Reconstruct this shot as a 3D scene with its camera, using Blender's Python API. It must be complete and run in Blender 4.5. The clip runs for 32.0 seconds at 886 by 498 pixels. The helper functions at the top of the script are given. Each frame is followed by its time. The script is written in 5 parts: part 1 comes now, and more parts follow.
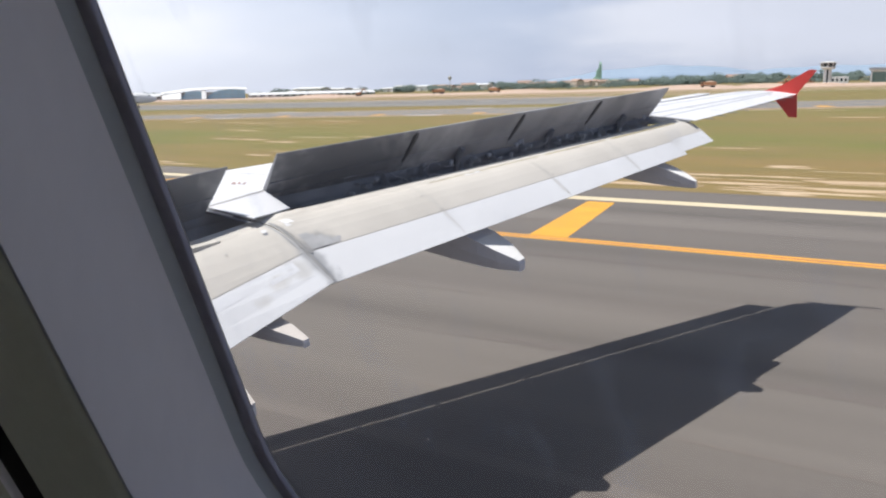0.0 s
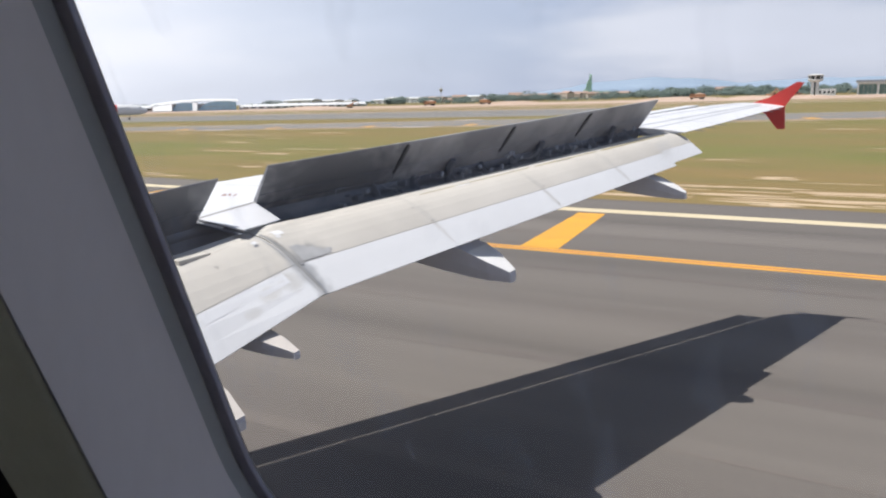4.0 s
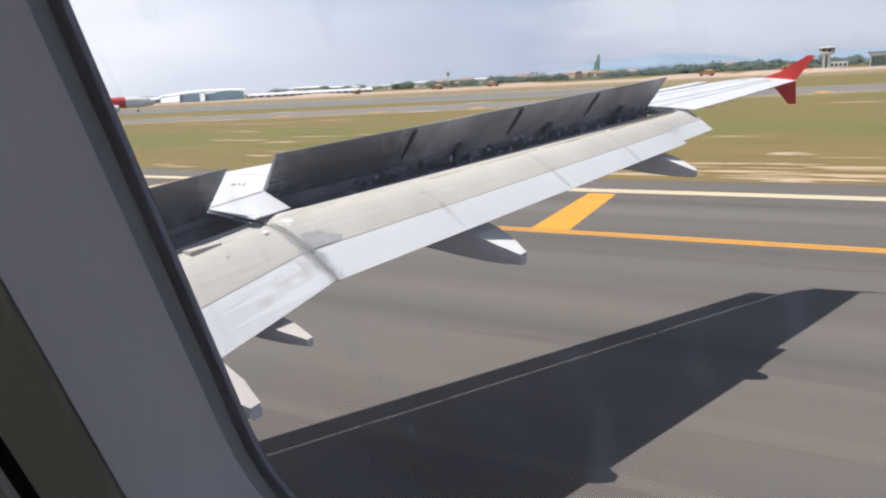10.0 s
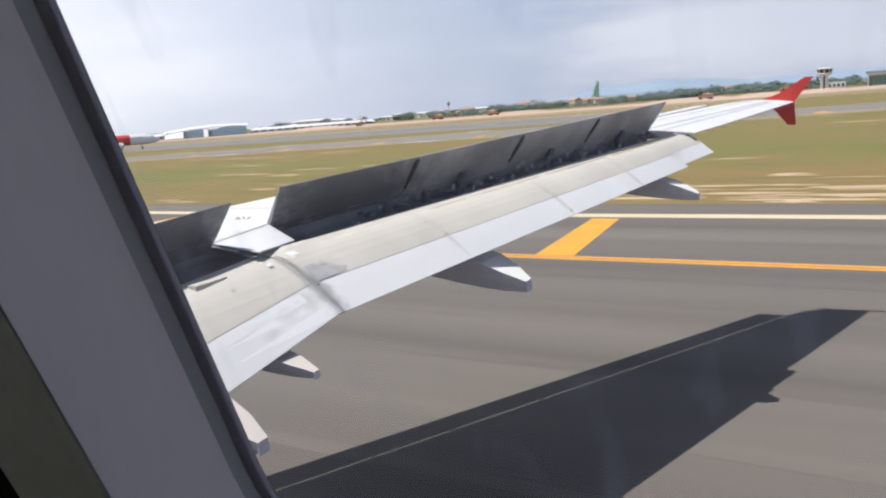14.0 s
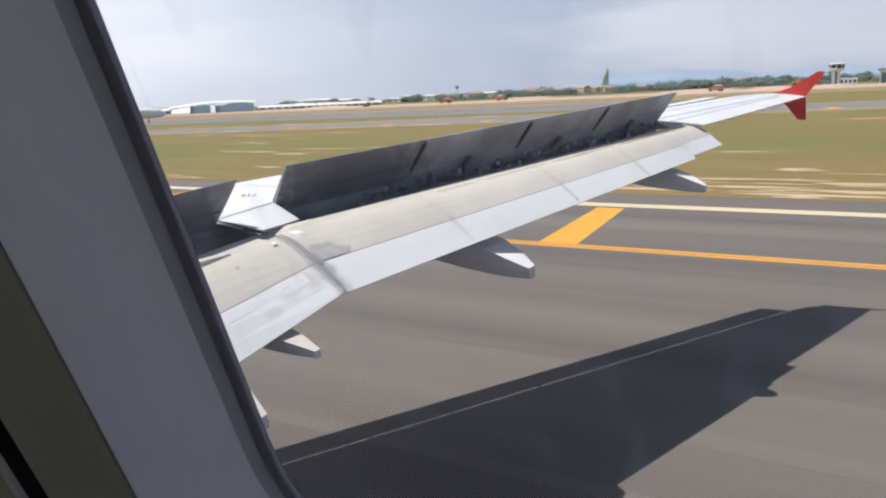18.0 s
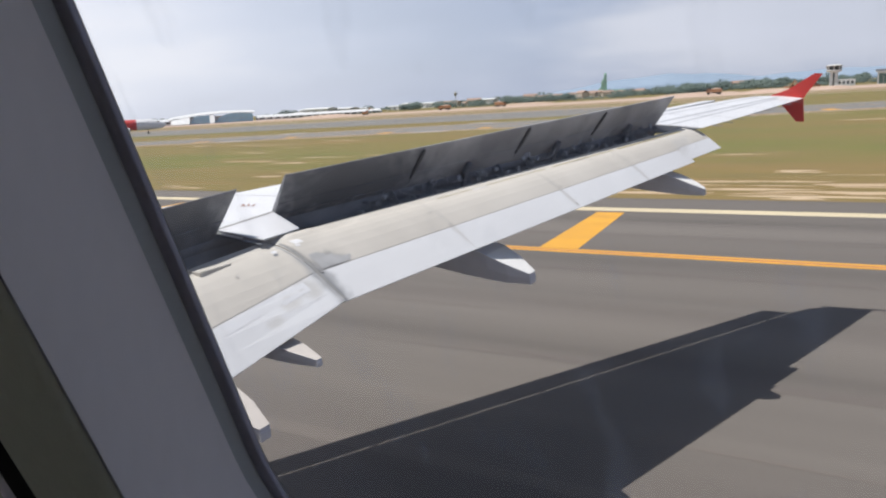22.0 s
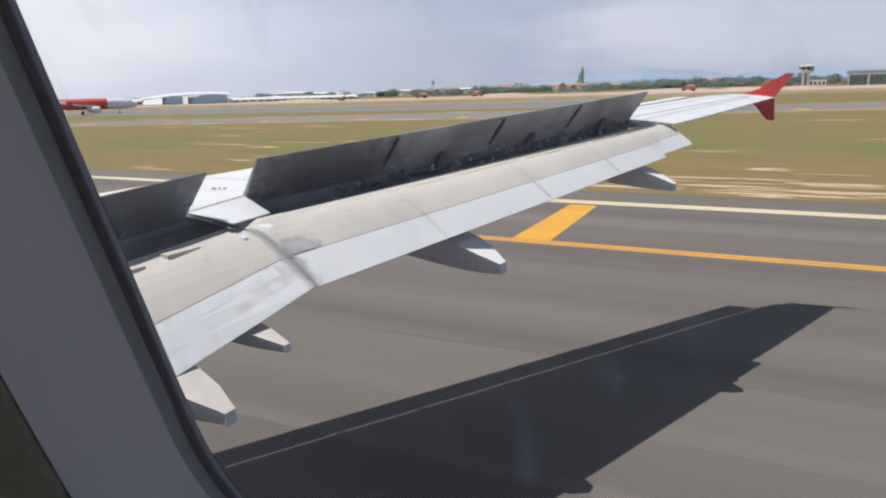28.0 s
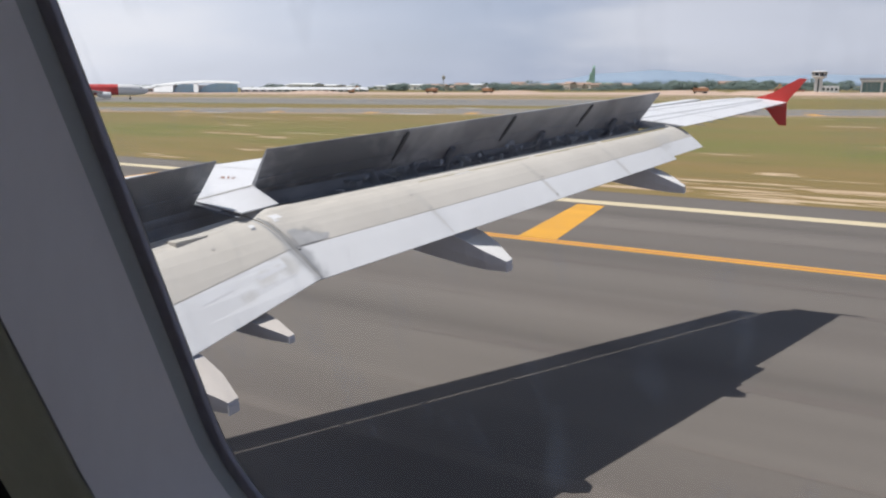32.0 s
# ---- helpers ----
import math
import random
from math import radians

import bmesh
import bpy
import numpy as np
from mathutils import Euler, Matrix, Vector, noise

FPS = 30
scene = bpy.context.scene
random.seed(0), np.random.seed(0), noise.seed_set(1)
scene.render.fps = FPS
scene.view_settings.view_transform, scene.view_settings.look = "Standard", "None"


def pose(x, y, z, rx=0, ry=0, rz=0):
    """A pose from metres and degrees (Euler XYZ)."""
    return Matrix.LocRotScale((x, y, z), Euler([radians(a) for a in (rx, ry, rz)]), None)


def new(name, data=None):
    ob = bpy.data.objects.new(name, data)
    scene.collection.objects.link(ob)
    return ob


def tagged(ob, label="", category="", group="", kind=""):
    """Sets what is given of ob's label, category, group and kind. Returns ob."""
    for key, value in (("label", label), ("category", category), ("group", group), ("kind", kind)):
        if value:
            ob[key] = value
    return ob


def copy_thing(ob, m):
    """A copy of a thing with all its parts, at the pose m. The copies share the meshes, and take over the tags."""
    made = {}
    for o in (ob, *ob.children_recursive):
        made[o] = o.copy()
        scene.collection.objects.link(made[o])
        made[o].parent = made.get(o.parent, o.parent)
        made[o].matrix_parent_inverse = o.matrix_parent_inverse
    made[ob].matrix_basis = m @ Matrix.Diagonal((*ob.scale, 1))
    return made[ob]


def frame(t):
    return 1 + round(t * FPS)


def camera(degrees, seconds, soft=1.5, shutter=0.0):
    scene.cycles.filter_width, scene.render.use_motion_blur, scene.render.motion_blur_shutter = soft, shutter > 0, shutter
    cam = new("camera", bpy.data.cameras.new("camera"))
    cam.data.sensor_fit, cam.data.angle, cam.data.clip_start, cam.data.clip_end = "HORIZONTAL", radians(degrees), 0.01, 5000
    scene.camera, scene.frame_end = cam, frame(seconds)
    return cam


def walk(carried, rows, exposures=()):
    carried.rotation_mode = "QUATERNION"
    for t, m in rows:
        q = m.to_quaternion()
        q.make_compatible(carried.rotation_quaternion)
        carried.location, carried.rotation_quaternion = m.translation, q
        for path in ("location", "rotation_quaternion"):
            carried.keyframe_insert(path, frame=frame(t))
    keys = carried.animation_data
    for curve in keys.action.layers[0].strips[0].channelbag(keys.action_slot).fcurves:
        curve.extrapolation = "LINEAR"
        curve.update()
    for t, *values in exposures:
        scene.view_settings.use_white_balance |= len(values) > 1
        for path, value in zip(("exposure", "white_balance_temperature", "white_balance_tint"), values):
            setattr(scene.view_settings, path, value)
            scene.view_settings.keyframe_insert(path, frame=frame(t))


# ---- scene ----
cam = camera(62.2, 32.0, soft=2.2)
# seconds, x, y, z, pitch, roll, yaw: the seat by the window, behind the wing
PATH = [
    (0.0, 1.55, 0.0043, 4.516, -12.77, 1.28, -60.92),
    (0.5, 1.55, -0.0049, 4.516, -13.62, -0.42, -61.19),
    (1.0, 1.55, 0.0029, 4.516, -11.88, -0.26, -60.12),
    (1.5, 1.55, 0.0116, 4.516, -11.42, 0.08, -59.65),
    (2.0, 1.55, 0.0043, 4.516, -10.53, 0.44, -59.70),
    (2.5, 1.55, 0.0255, 4.516, -12.67, -0.09, -60.76),
    (3.0, 1.55, 0.0122, 4.516, -12.36, 1.09, -62.09),
    (3.5, 1.55, 0.0043, 4.516, -11.91, 1.28, -61.77),
    (5.5, 1.55, -0.0107, 4.516, -12.50, 1.15, -60.77),
    (6.0, 1.55, -0.0030, 4.516, -13.13, 1.15, -59.79),
    (6.5, 1.55, -0.0007, 4.516, -12.92, 1.95, -60.05),
    (7.0, 1.55, 0.0090, 4.516, -12.51, 2.49, -60.52),
    (7.5, 1.55, 0.0146, 4.516, -13.01, 1.25, -60.38),
    (8.0, 1.55, 0.0080, 4.516, -12.93, 1.65, -60.99),
    (8.5, 1.55, -0.0082, 4.516, -12.87, 2.24, -61.54),
    (9.0, 1.55, -0.0014, 4.516, -13.28, 1.39, -61.41),
    (9.5, 1.55, -0.0012, 4.516, -12.33, 2.87, -61.14),
    (10.0, 1.55, -0.0082, 4.516, -13.10, 2.78, -61.06),
    (10.5, 1.55, -0.0087, 4.516, -12.82, 2.63, -61.10),
    (11.0, 1.55, -0.0138, 4.516, -12.37, 3.41, -61.45),
    (11.5, 1.55, -0.0019, 4.516, -11.10, 3.94, -60.51),
    (12.0, 1.55, -0.0054, 4.516, -12.72, 2.91, -61.22),
    (12.5, 1.55, -0.0037, 4.516, -11.88, 3.06, -61.07),
    (13.0, 1.55, -0.0026, 4.516, -11.87, 2.71, -60.92),
    (13.5, 1.55, -0.0082, 4.516, -12.12, 3.61, -61.30),
    (14.0, 1.55, -0.0080, 4.516, -10.85, 4.19, -61.00),
    (14.5, 1.55, 0.0026, 4.516, -11.25, 3.49, -60.61),
    (16.5, 1.55, 0.0004, 4.516, -11.50, 2.74, -60.95),
    (17.0, 1.55, -0.0051, 4.516, -10.92, 2.86, -60.68),
    (17.5, 1.55, -0.0055, 4.516, -11.06, 3.01, -60.73),
    (18.0, 1.55, 0.0020, 4.516, -12.07, 2.37, -60.37),
    (18.5, 1.55, 0.0027, 4.516, -11.63, 2.68, -60.07),
    (19.0, 1.55, -0.0037, 4.516, -11.58, 2.42, -60.38),
    (19.5, 1.55, 0.0012, 4.516, -11.54, 1.80, -60.48),
    (20.0, 1.55, -0.0017, 4.516, -11.29, 2.71, -60.62),
    (20.5, 1.55, 0.0026, 4.516, -11.20, 2.64, -60.62),
    (21.0, 1.55, 0.0037, 4.516, -11.49, 1.88, -60.36),
    (21.5, 1.55, -0.0019, 4.516, -11.12, 2.74, -60.33),
    (22.0, 1.55, -0.0064, 4.516, -11.54, 3.20, -60.48),
    (22.5, 1.55, -0.0095, 4.516, -11.56, 2.54, -60.56),
    (23.0, 1.55, -0.0238, 4.516, -11.49, 2.94, -60.78),
    (23.5, 1.55, -0.0167, 4.516, -12.22, 2.17, -60.77),
    (24.0, 1.55, -0.0118, 4.516, -11.63, 1.69, -60.13),
    (24.5, 1.55, -0.0214, 4.516, -11.14, 2.81, -60.74),
    (26.5, 1.55, -0.0104, 4.516, -11.10, 2.77, -60.54),
    (27.0, 1.55, -0.0292, 4.516, -10.86, 2.83, -61.29),
    (27.5, 1.55, -0.0209, 4.516, -11.76, 1.45, -61.63),
    (28.0, 1.55, -0.0296, 4.516, -12.48, 1.44, -62.21),
    (28.5, 1.55, -0.0279, 4.516, -12.04, 0.88, -62.06),
    (29.0, 1.55, -0.0282, 4.516, -12.21, 1.56, -62.40),
    (29.5, 1.55, -0.0280, 4.516, -12.22, 1.04, -62.55),
    (30.0, 1.55, -0.0170, 4.516, -12.07, 1.04, -62.11),
    (30.5, 1.55, -0.0120, 4.516, -12.17, 0.42, -61.91),
    (31.0, 1.55, -0.0162, 4.516, -11.43, 1.16, -61.80),
    (31.5, 1.55, -0.0158, 4.516, -11.15, 1.61, -61.63),
    (32.0, 1.55, -0.0169, 4.516, -12.82, -0.15, -61.41),
]

walk(cam, [(t, pose(x, y, z, 90 + p, r, w)) for t, x, y, z, p, r, w in PATH],
     exposures=[(0.0, 0.13), (3.0, 0.08), (7.0, 0.03), (13.0, 0.04), (18.0, -0.03), (23.0, -0.11), (32.0, -0.18)])

# ---- daylight: hazy sky, high sun ahead and to the other side ----
SUN_EL, SUN_AZ = 69.7, 120.2          # elevation; direction towards the sun, from +x to +y
world = bpy.data.worlds.new("sky")
scene.world = world
world.use_nodes = True
wt = world.node_tree
wt.nodes.clear()
w_out = wt.nodes.new("ShaderNodeOutputWorld")
w_bg = wt.nodes.new("ShaderNodeBackground")
w_sky = wt.nodes.new("ShaderNodeTexSky")
w_sky.sky_type = "NISHITA"
w_sky.sun_disc = False
w_sky.sun_elevation = radians(SUN_EL)
w_sky.sun_rotation = radians(90 - SUN_AZ)
w_sky.air_density, w_sky.dust_density, w_sky.ozone_density = 1.0, 1.6, 1.6
w_bg.inputs["Strength"].default_value = 0.07
w_co = wt.nodes.new("ShaderNodeTexCoord")
w_map = wt.nodes.new("ShaderNodeMapping")
w_map.inputs["Scale"].default_value = (1.6, 1.6, 7.0)
w_noise = wt.nodes.new("ShaderNodeTexNoise")
w_noise.inputs["Scale"].default_value = 1.1
w_noise.inputs["Detail"].default_value = 7
w_noise.inputs["Roughness"].default_value = 0.52
w_ramp = wt.nodes.new("ShaderNodeMapRange")
w_ramp.inputs["From Min"].default_value, w_ramp.inputs["From Max"].default_value = 0.32, 0.72
w_ramp.inputs["To Min"].default_value, w_ramp.inputs["To Max"].default_value = 0.72, 0.97
w_sep = wt.nodes.new("ShaderNodeSeparateXYZ")
w_haze = wt.nodes.new("ShaderNodeMapRange")          # haze thins out upwards
w_haze.interpolation_type = "SMOOTHSTEP"
w_haze.inputs["From Min"].default_value, w_haze.inputs["From Max"].default_value = 0.18, 0.46
w_haze.inputs["To Min"].default_value, w_haze.inputs["To Max"].default_value = 1.0, 0.06
w_mul = wt.nodes.new("ShaderNodeMath")
w_mul.operation = "MULTIPLY"
w_mix = wt.nodes.new("ShaderNodeMix")
w_mix.data_type = "RGBA"
w_dot = wt.nodes.new("ShaderNodeVectorMath")
w_dot.operation = "DOT_PRODUCT"
w_dot.inputs[1].default_value = (math.cos(radians(SUN_AZ)), math.sin(radians(SUN_AZ)), 0)
w_glow = wt.nodes.new("ShaderNodeMapRange")
w_glow.inputs["From Min"].default_value, w_glow.inputs["From Max"].default_value = -0.45, 0.42
w_white = wt.nodes.new("ShaderNodeMix")
w_white.data_type = "RGBA"
w_white.inputs[6].default_value = (4.3, 5.7, 9.0, 1)
w_white.inputs[7].default_value = (15.4, 15.9, 18.0, 1)
w_cloud = wt.nodes.new("ShaderNodeMix")              # thin pale cloud banks in the haze
w_cloud.data_type = "RGBA"
w_cloud.inputs[7].default_value = (16.8, 16.2, 16.2, 1)
w_bank = wt.nodes.new("ShaderNodeMapRange")
w_bank.interpolation_type = "SMOOTHSTEP"
w_bank.inputs["From Min"].default_value, w_bank.inputs["From Max"].default_value = 0.40, 0.66
w_bank.inputs["To Max"].default_value = 0.46
for a, b in ((w_co.outputs["Generated"], w_dot.inputs[0]), (w_dot.outputs["Value"], w_glow.inputs["Value"]), (w_glow.outputs["Result"], w_white.inputs[0]),
             (w_noise.outputs["Fac"], w_bank.inputs["Value"]), (w_bank.outputs["Result"], w_cloud.inputs[0]),
             (w_white.outputs[2], w_cloud.inputs[6]), (w_cloud.outputs[2], w_mix.inputs[7])):
    wt.links.new(a, b)
for a, b in ((w_co.outputs["Generated"], w_map.inputs["Vector"]), (w_map.outputs["Vector"], w_noise.inputs["Vector"]),
             (w_noise.outputs["Fac"], w_ramp.inputs["Value"]), (w_ramp.outputs["Result"], w_mul.inputs[0]),
             (w_co.outputs["Generated"], w_sep.inputs["Vector"]), (w_sep.outputs["Z"], w_haze.inputs["Value"]),
             (w_haze.outputs["Result"], w_mul.inputs[1]), (w_mul.outputs["Value"], w_mix.inputs[0]),
             (w_sky.outputs["Color"], w_mix.inputs[6]), (w_mix.outputs[2], w_bg.inputs["Color"]),
             (w_bg.outputs["Background"], w_out.inputs["Surface"])):
    wt.links.new(a, b)

sun = new("sun", bpy.data.lights.new("sun", "SUN"))
sun.data.energy, sun.data.angle, sun.data.color = 5.0, radians(0.55), (1.0, 0.965, 0.925)
sun_way = Vector((math.cos(radians(SUN_AZ)) * math.cos(radians(SUN_EL)), math.sin(radians(SUN_AZ)) * math.cos(radians(SUN_EL)), math.sin(radians(SUN_EL))))
sun.matrix_world = Matrix.Translation((0, 0, 60)) @ sun_way.to_track_quat("Z", "Y").to_matrix().to_4x4()


# ---- materials ----
def material(name, base, rough=0.6, other=None, scale=3.0, stretch=(1, 1, 1), amount=0.5, second=None, scale2=40.0, bump=0.0,
             bump_scale=60.0, metal=0.0, random_value=0.0, low=0.35, high=0.65, spots=(), detail=6, detail2=4):
    """A node material in metres: base, a second colour in patches, fine grain and relief."""
    m = bpy.data.materials.new(name)
    m.use_nodes = True
    nt = m.node_tree
    bsdf = nt.nodes["Principled BSDF"]
    bsdf.inputs["Roughness"].default_value = rough
    bsdf.inputs["Metallic"].default_value = metal
    geo = nt.nodes.new("ShaderNodeNewGeometry")
    mp = nt.nodes.new("ShaderNodeMapping")
    mp.inputs["Scale"].default_value = stretch
    nt.links.new(geo.outputs["Position"], mp.inputs["Vector"])
    n1 = nt.nodes.new("ShaderNodeTexNoise")
    n1.inputs["Scale"].default_value, n1.inputs["Detail"].default_value = scale, detail
    nt.links.new(mp.outputs["Vector"], n1.inputs["Vector"])
    rg = nt.nodes.new("ShaderNodeMapRange")
    rg.inputs["From Min"].default_value, rg.inputs["From Max"].default_value = low, high
    rg.inputs["To Max"].default_value = amount
    nt.links.new(n1.outputs["Fac"], rg.inputs["Value"])
    mx = nt.nodes.new("ShaderNodeMix")
    mx.data_type = "RGBA"
    mx.inputs[6].default_value = (*base, 1)
    mx.inputs[7].default_value = (*(other or [c * 0.7 for c in base]), 1)
    nt.links.new(rg.outputs["Result"], mx.inputs[0])
    n2 = nt.nodes.new("ShaderNodeTexNoise")
    n2.inputs["Scale"].default_value, n2.inputs["Detail"].default_value = scale2, detail2
    nt.links.new(mp.outputs["Vector"], n2.inputs["Vector"])
    hsv = nt.nodes.new("ShaderNodeHueSaturation")
    r2 = nt.nodes.new("ShaderNodeMapRange")
    r2.inputs["To Min"].default_value, r2.inputs["To Max"].default_value = 1 - (second or 0.1), 1 + (second or 0.1)
    nt.links.new(n2.outputs["Fac"], r2.inputs["Value"])
    if random_value:
        info = nt.nodes.new("ShaderNodeObjectInfo")
        r3 = nt.nodes.new("ShaderNodeMath")
        r3.operation = "MULTIPLY_ADD"
        r3.inputs[1].default_value = random_value
        nt.links.new(info.outputs["Random"], r3.inputs[0])
        nt.links.new(r2.outputs["Result"], r3.inputs[2])
        nt.links.new(r3.outputs["Value"], hsv.inputs["Value"])
    else:
        nt.links.new(r2.outputs["Result"], hsv.inputs["Value"])
    last = mx.outputs[2]
    for at, size, colour, much in spots:                 # soft spots: place, half sizes, colour, strength
        sm = nt.nodes.new("ShaderNodeMapping")
        sm.inputs["Location"].default_value = [-p / s for p, s in zip(at, size)]
        sm.inputs["Scale"].default_value = [1 / s for s in size]
        ln = nt.nodes.new("ShaderNodeVectorMath")
        ln.operation = "LENGTH"
        wob = nt.nodes.new("ShaderNodeMath")
        wob.operation = "ADD"
        ns = nt.nodes.new("ShaderNodeTexNoise")
        ns.inputs["Scale"].default_value, ns.inputs["Detail"].default_value = 9, 5
        fd = nt.nodes.new("ShaderNodeMapRange")
        fd.interpolation_type = "SMOOTHSTEP"
        fd.inputs["From Min"].default_value, fd.inputs["From Max"].default_value = 0.85, 1.65
        fd.inputs["To Min"].default_value, fd.inputs["To Max"].default_value = much, 0
        sx = nt.nodes.new("ShaderNodeMix")
        sx.data_type = "RGBA"
        sx.inputs[7].default_value = (*colour, 1)
        for u, v in ((geo.outputs["Position"], sm.inputs["Vector"]), (sm.outputs["Vector"], ln.inputs[0]), (geo.outputs["Position"], ns.inputs["Vector"]),
                     (ln.outputs["Value"], wob.inputs[0]), (ns.outputs["Fac"], wob.inputs[1]), (wob.outputs["Value"], fd.inputs["Value"]),
                     (fd.outputs["Result"], sx.inputs[0]), (last, sx.inputs[6])):
            nt.links.new(u, v)
        last = sx.outputs[2]
    nt.links.new(last, hsv.inputs["Color"])
    nt.links.new(hsv.outputs["Color"], bsdf.inputs["Base Color"])
    rr = nt.nodes.new("ShaderNodeMapRange")
    rr.inputs["To Min"].default_value, rr.inputs["To Max"].default_value = max(0.03, rough - 0.12), min(1, rough + 0.12)
    nt.links.new(n1.outputs["Fac"], rr.inputs["Value"])
    nt.links.new(rr.outputs["Result"], bsdf.inputs["Roughness"])
    if bump:
        n3 = nt.nodes.new("ShaderNodeTexNoise")
        n3.inputs["Scale"].default_value, n3.inputs["Detail"].default_value = bump_scale, 5
        nt.links.new(geo.outputs["Position"], n3.inputs["Vector"])
        bp = nt.nodes.new("ShaderNodeBump")
        bp.inputs["Strength"].default_value, bp.inputs["Distance"].default_value = 0.5, bump
        nt.links.new(n3.outputs["Fac"], bp.inputs["Height"])
        nt.links.new(bp.outputs["Normal"], bsdf.inputs["Normal"])
    return m


GREASE = (((6.46, 4.05, 3.05), (0.13, 0.55, 0.6), (0.36, 0.365, 0.38), 0.85), ((6.46, 3.95, 2.95), (0.05, 0.35, 0.5), (0.20, 0.205, 0.22), 0.8),
          ((6.58, 4.30, 3.2), (0.12, 0.16, 0.4), (0.50, 0.475, 0.44), 0.7), ((6.22, 4.05, 3.1), (0.16, 0.14, 0.4), (0.50, 0.48, 0.45), 0.6),
          ((5.95, 4.02, 3.0), (0.14, 0.07, 0.4), (0.56, 0.54, 0.51), 0.6), ((5.7, 3.96, 3.0), (0.12, 0.05, 0.4), (0.56, 0.54, 0.51), 0.5),
          ((7.2, 4.33, 3.3), (0.35, 0.06, 0.4), (0.70, 0.66, 0.60), 0.5), ((9.75, 3.2, 3.4), (0.05, 0.5, 0.5), (0.48, 0.46, 0.43), 0.45),
          ((11.2, 2.75, 3.5), (0.05, 0.5, 0.5), (0.48, 0.46, 0.43), 0.4), ((8.05, 3.8, 3.3), (0.05, 0.5, 0.5), (0.48, 0.46, 0.43), 0.4),
          ((12.5, 2.3, 3.7), (0.3, 0.14, 0.5), (0.50, 0.49, 0.48), 0.5))
# front band only: soot by the joint; the first spot is simply a darker area
FRONT_SPOTS = (((6.70, 4.46, 3.3), (0.26, 0.16, 0.5), (0.44, 0.42, 0.39), 0.7), ((6.9, 4.35, 3.3), (0.5, 0.28, 0.5), (0.53, 0.50, 0.46), 0.6), ((6.1, 4.45, 3.3), (0.5, 0.25, 0.5), (0.54, 0.51, 0.465), 0.55),
        ((6.63, 4.13, 3.2), (0.20, 0.15, 0.4), (0.27, 0.265, 0.265), 0.95), ((6.70, 4.12, 3.2), (0.05, 0.04, 0.4), (0.13, 0.13, 0.135), 0.7))

